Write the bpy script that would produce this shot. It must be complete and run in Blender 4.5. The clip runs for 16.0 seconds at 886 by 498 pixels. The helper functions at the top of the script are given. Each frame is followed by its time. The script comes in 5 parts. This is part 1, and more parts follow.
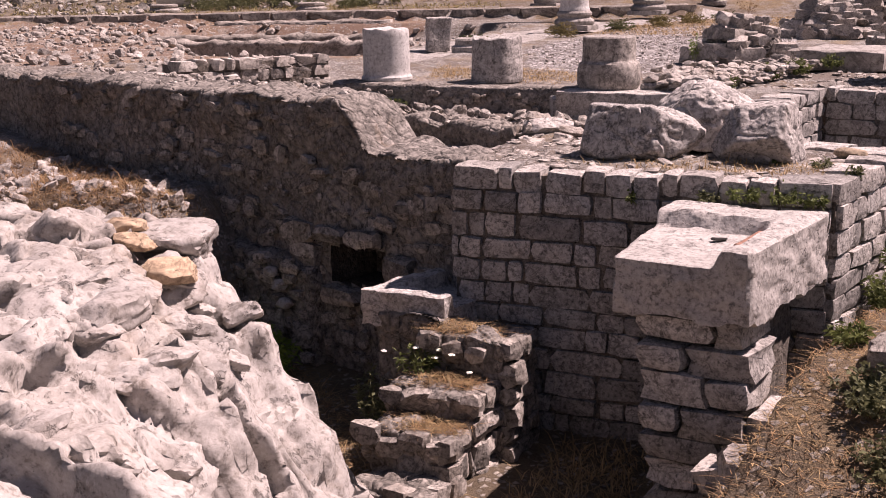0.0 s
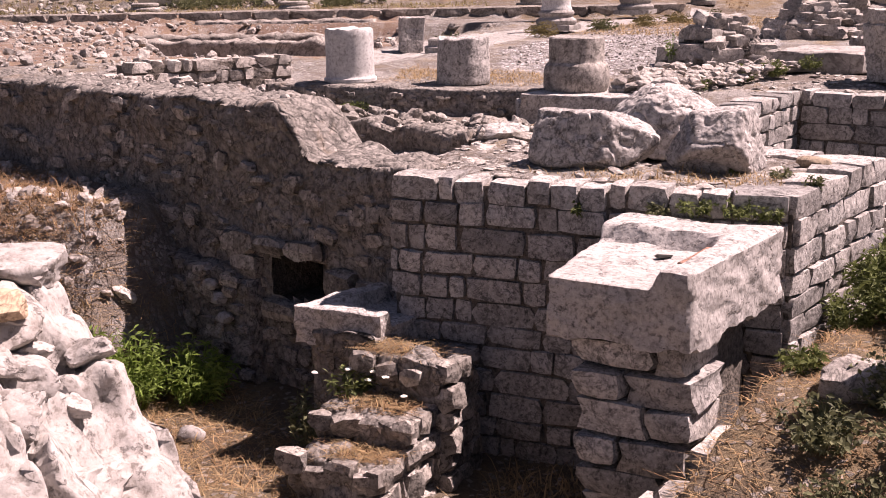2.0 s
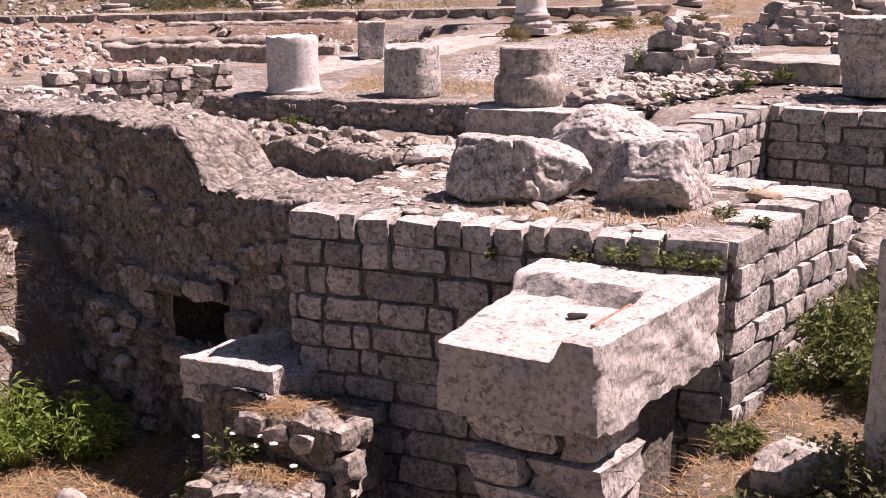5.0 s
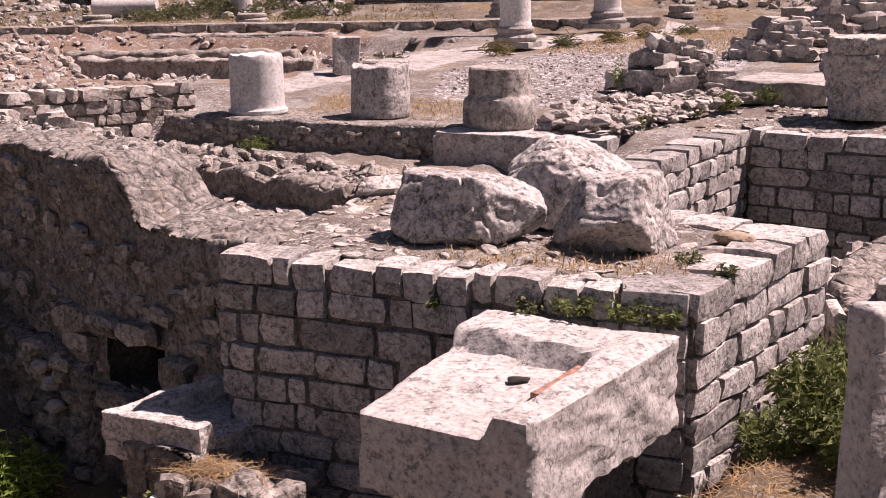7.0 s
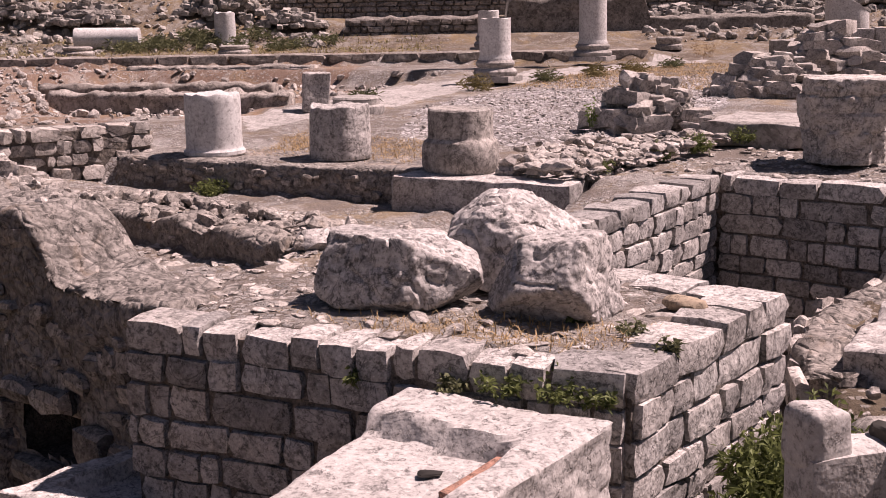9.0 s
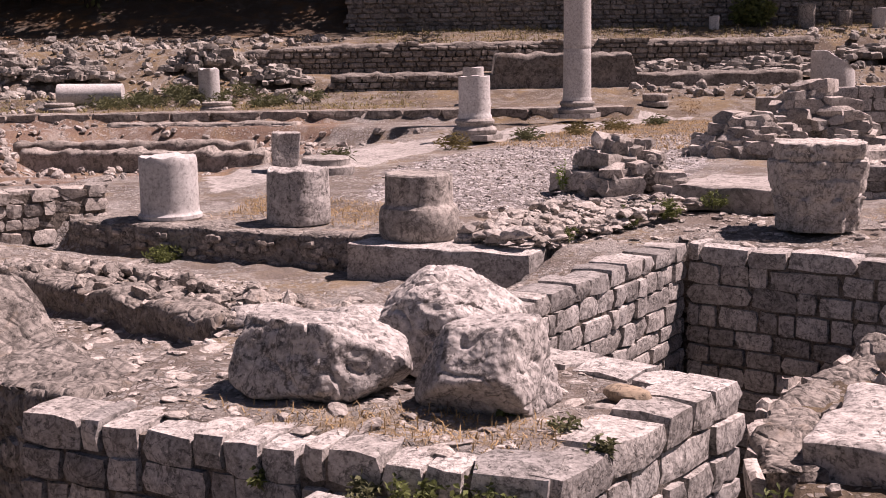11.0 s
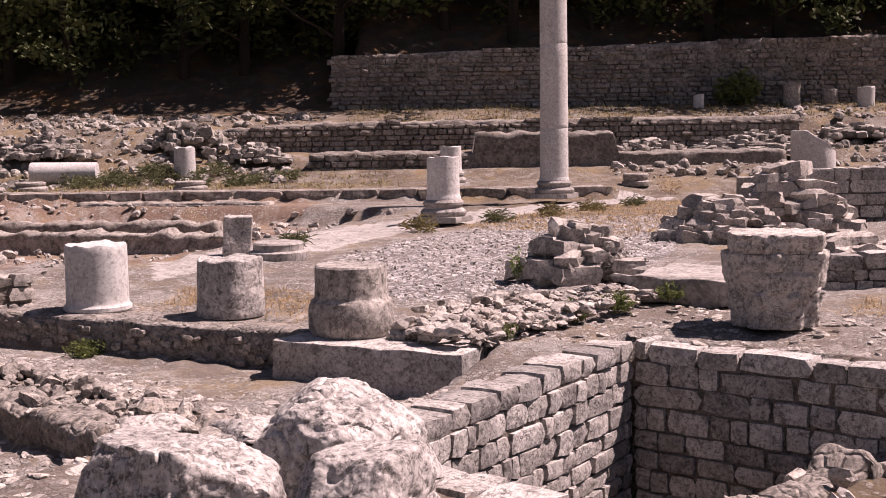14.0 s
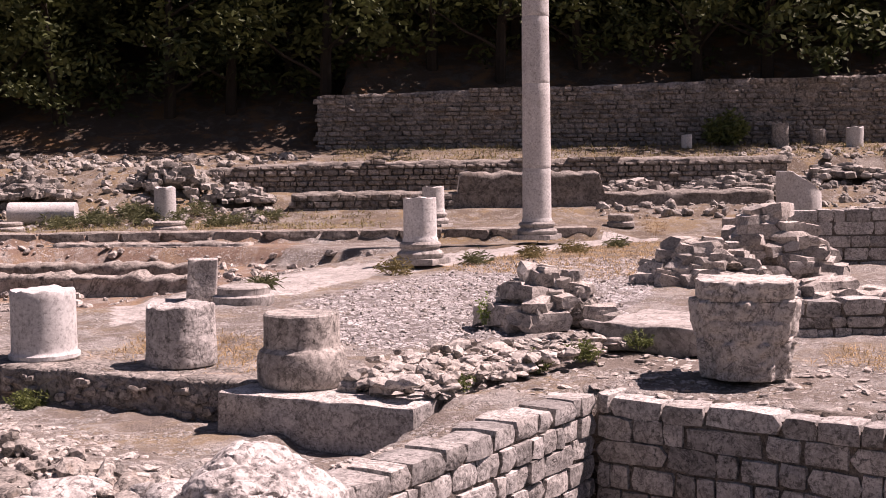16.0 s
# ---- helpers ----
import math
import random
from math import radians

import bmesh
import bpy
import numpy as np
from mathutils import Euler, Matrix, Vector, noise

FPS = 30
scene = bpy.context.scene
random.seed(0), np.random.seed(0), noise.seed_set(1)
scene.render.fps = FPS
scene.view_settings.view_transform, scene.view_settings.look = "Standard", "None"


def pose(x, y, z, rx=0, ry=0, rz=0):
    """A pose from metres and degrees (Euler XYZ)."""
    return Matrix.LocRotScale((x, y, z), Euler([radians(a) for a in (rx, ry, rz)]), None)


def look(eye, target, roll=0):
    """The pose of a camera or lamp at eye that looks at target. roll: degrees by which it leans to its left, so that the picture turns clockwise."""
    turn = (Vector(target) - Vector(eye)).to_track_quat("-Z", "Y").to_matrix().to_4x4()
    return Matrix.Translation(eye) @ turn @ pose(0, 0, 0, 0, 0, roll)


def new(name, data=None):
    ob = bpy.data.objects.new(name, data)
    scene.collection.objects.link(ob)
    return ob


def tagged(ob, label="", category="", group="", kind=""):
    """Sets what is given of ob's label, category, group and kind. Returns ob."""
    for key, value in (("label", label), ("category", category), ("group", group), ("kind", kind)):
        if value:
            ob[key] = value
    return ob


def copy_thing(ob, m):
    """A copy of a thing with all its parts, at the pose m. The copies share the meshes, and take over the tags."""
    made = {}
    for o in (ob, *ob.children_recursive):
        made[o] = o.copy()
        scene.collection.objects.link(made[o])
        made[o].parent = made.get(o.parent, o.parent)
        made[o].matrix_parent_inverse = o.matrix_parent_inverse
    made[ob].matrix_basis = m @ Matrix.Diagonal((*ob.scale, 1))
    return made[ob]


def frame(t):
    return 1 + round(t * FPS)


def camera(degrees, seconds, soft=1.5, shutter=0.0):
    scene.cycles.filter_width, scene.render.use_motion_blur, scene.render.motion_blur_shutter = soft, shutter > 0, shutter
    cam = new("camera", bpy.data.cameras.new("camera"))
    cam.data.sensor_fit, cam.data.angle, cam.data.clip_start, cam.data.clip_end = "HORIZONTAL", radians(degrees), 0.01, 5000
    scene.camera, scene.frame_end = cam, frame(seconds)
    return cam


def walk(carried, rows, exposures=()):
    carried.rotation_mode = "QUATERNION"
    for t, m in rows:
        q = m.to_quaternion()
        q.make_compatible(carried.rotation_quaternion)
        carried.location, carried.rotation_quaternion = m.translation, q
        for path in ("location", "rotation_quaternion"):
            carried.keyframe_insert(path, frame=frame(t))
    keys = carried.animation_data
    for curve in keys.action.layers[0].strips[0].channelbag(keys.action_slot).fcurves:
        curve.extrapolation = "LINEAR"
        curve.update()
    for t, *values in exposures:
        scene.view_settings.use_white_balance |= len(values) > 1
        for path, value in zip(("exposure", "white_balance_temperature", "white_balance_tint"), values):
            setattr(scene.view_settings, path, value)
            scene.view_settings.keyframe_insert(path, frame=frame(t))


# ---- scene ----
cam = camera(41.3, 16.0, soft=1.0)
METRES, EYE, TILT, LEAN, TURN = 4.5, 2.6, -10.0, 0.0, 23.7
ROWS = [
    (0.0, 0.0, 0.0, 0.0, -0.06, -3.18, 1.17),
    (0.5, 0.0207, 0.0209, 0.0034, -0.02, -3.17, 1.15),
    (1.0, 0.0429, 0.0449, 0.0077, -0.02, -3.17, 1.14),
    (1.5, 0.0645, 0.0727, 0.0094, -0.02, -3.18, 1.12),
    (2.0, 0.085, 0.0992, 0.0131, -0.03, -3.22, 1.12),
    (2.5, 0.1051, 0.1276, 0.0167, -0.04, -3.25, 1.13),
    (3.0, 0.1254, 0.1577, 0.0221, -0.03, -3.31, 1.12),
    (3.5, 0.1492, 0.1918, 0.0293, -0.0, -3.33, 1.1),
    (4.0, 0.1684, 0.2229, 0.0386, 0.02, -3.38, 1.09),
    (6.5, 0.2484, 0.3646, 0.0845, -0.01, -3.15, 1.04),
    (7.0, 0.2639, 0.3908, 0.0927, -0.04, -3.0, 1.04),
    (7.5, 0.2806, 0.4176, 0.101, -0.05, -2.76, 1.02),
    (8.0, 0.299, 0.4437, 0.1103, -0.05, -2.46, 1.01),
    (8.5, 0.3193, 0.4688, 0.1184, -0.07, -2.1, 1.01),
    (9.0, 0.3386, 0.4906, 0.1263, -0.08, -1.68, 1.02),
    (11.5, 0.4264, 0.5957, 0.161, -0.16, 1.52, 0.97),
    (12.0, 0.4417, 0.6139, 0.1682, -0.17, 2.15, 0.96),
    (12.5, 0.4579, 0.6344, 0.1729, -0.2, 2.88, 0.94),
    (13.0, 0.4762, 0.6567, 0.1771, -0.22, 3.58, 0.92),
    (13.5, 0.4973, 0.6787, 0.1832, -0.22, 4.09, 0.9),
    (14.0, 0.5168, 0.6994, 0.1895, -0.23, 4.5, 0.93),
    (14.5, 0.5339, 0.7202, 0.193, -0.27, 4.95, 0.94),
    (15.0, 0.5496, 0.739, 0.1975, -0.3, 5.4, 0.94),
    (15.5, 0.5647, 0.7598, 0.2015, -0.37, 5.89, 0.93),
    (16.0, 0.5798, 0.7811, 0.2074, -0.46, 6.4, 0.9),
]
walk(cam, [(t, pose(0, 0, EYE, TILT, LEAN, TURN) @ pose(METRES * x, METRES * y, METRES * z, 90 + pitch, roll, yaw)) for t, x, y, z, yaw, pitch, roll in ROWS],
     exposures=[(t, e, 7050, 36) for t, e in ((0.0, 0.74), (2.5, 1.14), (4.0, 1.22), (6.5, 0.96), (9.0, 0.68), (12.0, 0.64), (16.0, 0.90))])

# ---- world, sun, exposure ----
SUN_DIR = Vector((0.82, 0.57, 1.60)).normalized()
world = bpy.data.worlds.new("sky")
scene.world = world
world.use_nodes = True
_nt = world.node_tree
_sky = _nt.nodes.new("ShaderNodeTexSky")
_sky.sky_type = "NISHITA"
_sky.sun_disc = False
_sky.sun_elevation = math.asin(SUN_DIR.z)
_sky.sun_rotation = math.atan2(SUN_DIR.x, SUN_DIR.y)
_bg = _nt.nodes["Background"]
_bg.inputs[1].default_value = 0.031
_nt.links.new(_sky.outputs[0], _bg.inputs[0])
_sun = bpy.data.lights.new("sun", "SUN")
_sun.energy = 5.0
_sun.angle = radians(0.6)
_sun.color = (1.0, 0.94, 0.88)
sun = new("sun", _sun)
sun.matrix_world = look(SUN_DIR * 40, (0, 0, 0))


# ---- materials ----
def ramp(nt, src, stops):
    n = nt.nodes.new("ShaderNodeValToRGB")
    els = n.color_ramp.elements
    while len(els) < len(stops):
        els.new(0.5)
    for e, (p, c) in zip(els, stops):
        e.position = p
        e.color = (*c, 1) if len(c) == 3 else c
    nt.links.new(src, n.inputs[0])
    return n.outputs[0]


def noise_node(nt, pos, scale, detail=6.0, rough=0.6, dist=0.0):
    n = nt.nodes.new("ShaderNodeTexNoise")
    n.inputs["Scale"].default_value = scale
    n.inputs["Detail"].default_value = detail
    n.inputs["Roughness"].default_value = rough
    n.inputs["Distortion"].default_value = dist
    nt.links.new(pos, n.inputs["Vector"])
    return n.outputs["Fac"]


def vor_node(nt, pos, scale, feature="F1", out="Distance"):
    n = nt.nodes.new("ShaderNodeTexVoronoi")
    n.feature = feature
    n.inputs["Scale"].default_value = scale
    nt.links.new(pos, n.inputs["Vector"])
    return n.outputs[out]


def mixc(nt, fac, a, b, mode="MIX"):
    n = nt.nodes.new("ShaderNodeMix")
    n.data_type = "RGBA"
    n.blend_type = mode
    for sock, v in ((n.inputs[0], fac), (n.inputs[6], a), (n.inputs[7], b)):
        if isinstance(v, (int, float)):
            sock.default_value = v
        elif isinstance(v, tuple):
            sock.default_value = (*v, 1)
        else:
            nt.links.new(v, sock)
    return n.outputs[2]


def math_node(nt, op, a, b):
    n = nt.nodes.new("ShaderNodeMath")
    n.operation = op
    for sock, v in zip(n.inputs, (a, b)):
        if isinstance(v, (int, float)):
            sock.default_value = v
        else:
            nt.links.new(v, sock)
    return n.outputs[0]


def bump_node(nt, height, strength, distance, normal=None):
    n = nt.nodes.new("ShaderNodeBump")
    n.inputs["Strength"].default_value = strength
    n.inputs["Distance"].default_value = distance
    nt.links.new(height, n.inputs["Height"])
    if normal is not None:
        nt.links.new(normal, n.inputs["Normal"])
    return n.outputs[0]


def start(name, rough=0.9):
    m = bpy.data.materials.new(name)
    m.use_nodes = True
    nt = m.node_tree
    b = nt.nodes["Principled BSDF"]
    b.inputs["Roughness"].default_value = rough
    b.inputs["Specular IOR Level"].default_value = 0.25
    pos = nt.nodes.new("ShaderNodeNewGeometry").outputs["Position"]
    return m, nt, b, pos


def stone(name, light, mid, lichen, cover=0.5, coarse=3.0, fine=28.0, relief=1.0, vary=0.25, ochre=0.0, cells=0.0, crack=0.75):
    """Weathered limestone: two greys, dark lichen in patches and specks, pits, and a tint of its own for each piece."""
    m, nt, b, pos = start(name)
    big = noise_node(nt, pos, coarse, 6, 0.65, 0.4)
    col = mixc(nt, ramp(nt, big, [(0.35, (0, 0, 0)), (0.65, (1, 1, 1))]), light, mid)
    blot = noise_node(nt, pos, coarse * 3.1, 12, 0.80, 0.2)
    c = 0.66 - 0.30 * cover
    col = mixc(nt, ramp(nt, blot, [(c - 0.08, (0, 0, 0)), (c + 0.10, (0.85, 0.85, 0.85))]), col, lichen)
    veil = noise_node(nt, pos, coarse * 0.45, 5, 0.6, 0.5)
    col = mixc(nt, ramp(nt, veil, [(0.46, (0, 0, 0)), (0.66, (min(0.7, 1.1 * cover),) * 3)]), col, tuple(0.5 * a + 0.5 * b for a, b in zip(mid, lichen)))
    speck = noise_node(nt, pos, fine * 1.3, 5, 0.75)
    col = mixc(nt, ramp(nt, speck, [(0.52, (0, 0, 0)), (0.63, (0.72, 0.72, 0.72))]), col, lichen)
    col = mixc(nt, ramp(nt, speck, [(0.36, (0.5, 0.5, 0.5)), (0.46, (0, 0, 0))]), col, tuple(min(0.85, v * 1.3) for v in light))
    vein = noise_node(nt, pos, coarse * 1.25, 7, 0.62, 0.6)
    col = mixc(nt, ramp(nt, vein, [(0.484, (0, 0, 0)), (0.497, (crack,) * 3), (0.503, (crack,) * 3), (0.516, (0, 0, 0))]), col, tuple(v * 0.8 for v in lichen))
    pit = noise_node(nt, pos, coarse * 5.3, 8, 0.72, 0.15)
    pits = ramp(nt, pit, [(0.36, (1, 1, 1)), (0.42, (0, 0, 0))])
    col = mixc(nt, math_node(nt, "MULTIPLY", pits, min(0.8, 2.2 * cover)), col, tuple(v * 0.7 for v in lichen))
    if ochre:
        o = noise_node(nt, pos, coarse * 0.9 + 0.37, 6, 0.6, 1.0)
        col = mixc(nt, ramp(nt, o, [(0.60 - 0.1 * ochre, (0, 0, 0)), (0.75, (0.8 * ochre,) * 3)]), col, (0.36, 0.22, 0.11))
    rnd = nt.nodes.new("ShaderNodeObjectInfo").outputs["Random"]
    isl = nt.nodes.new("ShaderNodeNewGeometry").outputs["Random Per Island"]
    both = math_node(nt, "FRACT", math_node(nt, "ADD", rnd, isl), 0.0)
    col = mixc(nt, 1.0, col, ramp(nt, both, [(0, (1 - vary,) * 3), (0.6, (1.0, 0.985, 0.97)), (1, (1 + vary * 0.3,) * 3)]), "MULTIPLY")
    nt.links.new(col, b.inputs["Base Color"])
    swell = noise_node(nt, pos, coarse * 2.3, 4, 0.5, 0.25)
    grain = noise_node(nt, pos, fine, 3, 0.55)
    h = math_node(nt, "ADD", math_node(nt, "MULTIPLY", swell, 1.0), math_node(nt, "MULTIPLY", grain, 0.12))
    h = math_node(nt, "SUBTRACT", h, math_node(nt, "MULTIPLY", pits, 0.16))
    if cells:
        edge = vor_node(nt, pos, cells, "DISTANCE_TO_EDGE")
        h = math_node(nt, "ADD", h, math_node(nt, "MINIMUM", math_node(nt, "MULTIPLY", edge, 3.0), 0.45))
    n1 = bump_node(nt, h, min(1.0, 0.8 * relief), 0.024)
    n2 = bump_node(nt, grain, min(1.0, 0.3 * relief), 0.006, n1)
    nt.links.new(n2, b.inputs["Normal"])
    return m


def plain(name, col, rough=0.8, var=0.3, scale=20.0, bump=0.3, trans=0.0):
    m, nt, b, pos = start(name, rough)
    f = noise_node(nt, pos, scale, 5, 0.65)
    isl = nt.nodes.new("ShaderNodeNewGeometry").outputs["Random Per Island"]
    c = mixc(nt, f, tuple(v * (1 - var) for v in col), tuple(v * (1 + var) for v in col))
    c = mixc(nt, 1.0, c, ramp(nt, isl, [(0, (0.6, 0.6, 0.6)), (1, (1.25, 1.2, 1.1))]), "MULTIPLY")
    nt.links.new(c, b.inputs["Base Color"])
    nt.links.new(bump_node(nt, f, bump, 0.01), b.inputs["Normal"])
    if trans:
        t = nt.nodes.new("ShaderNodeBsdfTranslucent")
        nt.links.new(c, t.inputs[0])
        mx = nt.nodes.new("ShaderNodeMixShader")
        mx.inputs[0].default_value = trans
        nt.links.new(b.outputs[0], mx.inputs[1])
        nt.links.new(t.outputs[0], mx.inputs[2])
        nt.links.new(mx.outputs[0], nt.nodes["Material Output"].inputs[0])
    return m


def soil(name, dirt, straw, pebble, straw_amt=0.5, peb=0.55, cell_scale=26.0, patchy=True):
    m, nt, b, pos = start(name, 0.95)
    patch = noise_node(nt, pos, 0.9, 7, 0.65, 0.5)
    fine = noise_node(nt, pos, 45, 5, 0.75)
    col = mixc(nt, ramp(nt, patch, [(0.62 - 0.3 * straw_amt, (0, 0, 0)), (0.72 - 0.2 * straw_amt, (1, 1, 1))]), dirt, straw)
    if patchy:
        lime = noise_node(nt, pos, 1.7, 8, 0.7, 0.6)
        col = mixc(nt, ramp(nt, lime, [(0.50, (0, 0, 0)), (0.60, (0.75, 0.75, 0.75))]), col, tuple(v * 0.75 for v in pebble))
    cell = vor_node(nt, pos, cell_scale, "F1", "Color")
    edge = vor_node(nt, pos, cell_scale, "DISTANCE_TO_EDGE")
    sep = nt.nodes.new("ShaderNodeSeparateColor")
    nt.links.new(cell, sep.inputs[0])
    on = math_node(nt, "MULTIPLY", ramp(nt, sep.outputs[0], [(1 - peb, (0, 0, 0)), (1 - peb + 0.05, (1, 1, 1))]), ramp(nt, edge, [(0.04, (0, 0, 0)), (0.12, (1, 1, 1))]))
    if patchy:
        on = math_node(nt, "MULTIPLY", on, ramp(nt, noise_node(nt, pos, 2.2, 4, 0.6), [(0.40, (0, 0, 0)), (0.55, (1, 1, 1))]))
    tone = mixc(nt, sep.outputs[1], tuple(v * 0.4 for v in pebble), pebble)
    col = mixc(nt, on, col, tone)
    col = mixc(nt, 1.0, col, ramp(nt, fine, [(0.3, (0.55, 0.55, 0.55)), (0.7, (1.2, 1.2, 1.2))]), "MULTIPLY")
    nt.links.new(col, b.inputs["Base Color"])
    h = math_node(nt, "ADD", math_node(nt, "MULTIPLY", on, 0.5), fine)
    nt.links.new(bump_node(nt, h, 0.8, 0.025), b.inputs["Normal"])
    return m


GREY_L, GREY_M, LICH = (0.54, 0.51, 0.485), (0.36, 0.337, 0.318), (0.12, 0.111, 0.104)
M_BLOCK = stone("limestone_block", GREY_L, GREY_M, LICH, 0.33, 4.5, 34, vary=0.42)
M_LINTEL = stone("limestone_lintel", (0.47, 0.445, 0.425), (0.38, 0.36, 0.342), (0.13, 0.12, 0.113), 0.18, 3.0, 30, 1.1, 0.05, crack=0.12)
M_ROCK = stone("limestone_boulder", (0.54, 0.505, 0.48), (0.41, 0.385, 0.365), (0.11, 0.102, 0.096), 0.34, 3.6, 26, 1.2, 0.12)
M_WHITE = stone("white_rubble", (0.41, 0.385, 0.365), (0.33, 0.302, 0.278), (0.15, 0.128, 0.11), 0.14, 2.5, 24, 1.1, 0.08, 0.35, crack=0.15)
M_MARBLE = stone("column_marble", (0.60, 0.585, 0.57), (0.50, 0.48, 0.465), (0.25, 0.235, 0.225), 0.16, 3.0, 22, 0.35, 0.08, crack=0.25)
M_DARKCOL = stone("lichened_column", (0.47, 0.435, 0.4), (0.33, 0.3, 0.275), (0.1, 0.09, 0.082), 0.42, 3.0, 18, 0.9, 0.08)
M_CAPITAL = stone("lichened_capital", (0.56, 0.525, 0.49), (0.42, 0.39, 0.365), (0.1, 0.09, 0.082), 0.28, 4.0, 26, 1.0, 0.05)
M_RUBWALL = stone("rubble_masonry", (0.34, 0.31, 0.282), (0.22, 0.198, 0.178), (0.06, 0.054, 0.049), 0.42, 3.5, 18, 1.5, 0.12, 0.3, 9.0)
M_RUBSTONE = stone("rubble_stones", (0.46, 0.42, 0.38), (0.3, 0.268, 0.24), (0.09, 0.08, 0.072), 0.38, 4.0, 24, 1.3, 0.45, 0.25)
M_FARWALL = stone("far_masonry", (0.4, 0.36, 0.325), (0.26, 0.232, 0.207), (0.085, 0.075, 0.066), 0.40, 1.6, 10, 1.3, 0.3, 0.25)
M_RUBBLE = stone("loose_rubble", (0.5, 0.46, 0.425), (0.36, 0.325, 0.295), (0.13, 0.115, 0.105), 0.22, 4.0, 30, 1.0, 0.35, 0.2)
M_MORTAR = stone("earth_mortar", (0.22, 0.19, 0.165), (0.15, 0.13, 0.112), (0.06, 0.053, 0.047), 0.4, 6.0, 40, 1.3, 0.05)
M_RED = stone("red_mortar", (0.42, 0.22, 0.16), (0.34, 0.2, 0.15), (0.16, 0.1, 0.08), 0.3, 6.0, 40)
M_BRICK = stone("brick_red", (0.30, 0.14, 0.09), (0.22, 0.11, 0.08), (0.10, 0.07, 0.06), 0.35, 6.0, 40)
M_GROUND = soil("stony_ground", (0.18, 0.15, 0.128), (0.26, 0.20, 0.135), (0.46, 0.43, 0.40), 0.36, 0.75)
M_FARGROUND = soil("far_soil", (0.13, 0.10, 0.075), (0.215, 0.155, 0.088), (0.36, 0.325, 0.29), 0.55, 0.35)
M_REDGROUND = soil("reddish_soil", (0.20, 0.135, 0.102), (0.265, 0.185, 0.122), (0.44, 0.39, 0.35), 0.45, 0.35)
M_FARSTONE = stone("far_stones", (0.45, 0.41, 0.375), (0.31, 0.28, 0.255), (0.12, 0.125, 0.112), 0.3, 2.0, 14, 1.0, 0.4, 0.2)
M_GRASSBED = soil("straw_ground", (0.13, 0.10, 0.07), (0.21, 0.155, 0.092), (0.42, 0.37, 0.32), 0.6, 0.25, 26.0, False)
M_MOSAIC = soil("gravel_floor", (0.17, 0.15, 0.14), (0.22, 0.19, 0.165), (0.60, 0.57, 0.555), 0.3, 0.85, 15.0, False)
M_PAVE = stone("pale_paving", (0.41, 0.385, 0.365), (0.31, 0.288, 0.27), (0.16, 0.147, 0.135), 0.35, 1.5, 18, 0.6, 0.15)
M_STRAW = plain("dry_straw", (0.40, 0.29, 0.165), 0.85, 0.3, 8, 0.1, 0.25)
M_DEAD = plain("brown_straw", (0.29, 0.185, 0.105), 0.9, 0.3, 8, 0.1, 0.2)
M_GREEN = plain("green_leaf", (0.135, 0.165, 0.06), 0.6, 0.35, 6, 0.1, 0.35)
M_LIME = plain("bright_leaf", (0.20, 0.29, 0.07), 0.6, 0.3, 6, 0.1, 0.4)
M_SAGE = plain("grey_green_leaf", (0.145, 0.155, 0.085), 0.7, 0.3, 6, 0.1, 0.3)
M_TREE = plain("tree_leaf", (0.075, 0.092, 0.034), 0.7, 0.4, 1.0, 0.1, 0.15)
M_OLIVE = plain("olive_grass", (0.24, 0.205, 0.10), 0.85, 0.3, 8, 0.1, 0.25)
M_BARK = plain("bark", (0.035, 0.028, 0.022), 0.95, 0.4, 10, 0.8)
M_ROPE = plain("white_rope", (0.62, 0.58, 0.53), 0.9, 0.2, 60, 0.5)
M_FLOWER = plain("white_petal", (0.8, 0.8, 0.75), 0.7, 0.05, 10, 0.1)
M_SLOPE = soil("hill_soil", (0.085, 0.06, 0.042), (0.19, 0.105, 0.05), (0.16, 0.14, 0.115), 0.45, 0.1)


# ---- mesh helpers ----
def n3(x, y, z=0.0, s=1.0):
    return noise.noise(Vector((x * s, y * s, z * s)))


def fbm(v, octaves=4):
    a, f, t = 1.0, 1.0, 0.0
    for _ in range(octaves):
        t += a * noise.noise(v * f)
        a *= 0.5
        f *= 2.1
    return t


def mesh_of(name, bm, mat, smooth=True):
    me = bpy.data.meshes.new(name)
    bm.normal_update()
    bm.to_mesh(me)
    bm.free()
    me.materials.append(mat)
    if smooth:
        me.shade_smooth()
        me.set_sharp_from_angle(angle=radians(34))
    return me


def pydata(name, verts, faces, mat, smooth=False):
    me = bpy.data.meshes.new(name)
    me.from_pydata(verts, [], faces)
    me.update()
    me.materials.append(mat)
    if smooth:
        me.shade_smooth()
    return me


def part(name, me, parent, m=None, label=""):
    ob = new(name, me)
    ob.parent = parent
    if m is not None:
        ob.matrix_basis = m
    return tagged(ob, label)


def thing(name, m=None):
    ob = new(name)
    ob.empty_display_size = 0.1
    if m is not None:
        ob.matrix_basis = m
    return ob


def box_bm(sx, sy, sz, cuts=0, z0=0.0):
    """A box on z0, centred in x and y."""
    bm = bmesh.new()
    bmesh.ops.create_cube(bm, size=1.0)
    if cuts:
        bmesh.ops.subdivide_edges(bm, edges=bm.edges[:], cuts=cuts, use_grid_fill=True)
    for v in bm.verts:
        v.co = Vector((v.co.x * sx, v.co.y * sy, (v.co.z + 0.5) * sz + z0))
    return bm


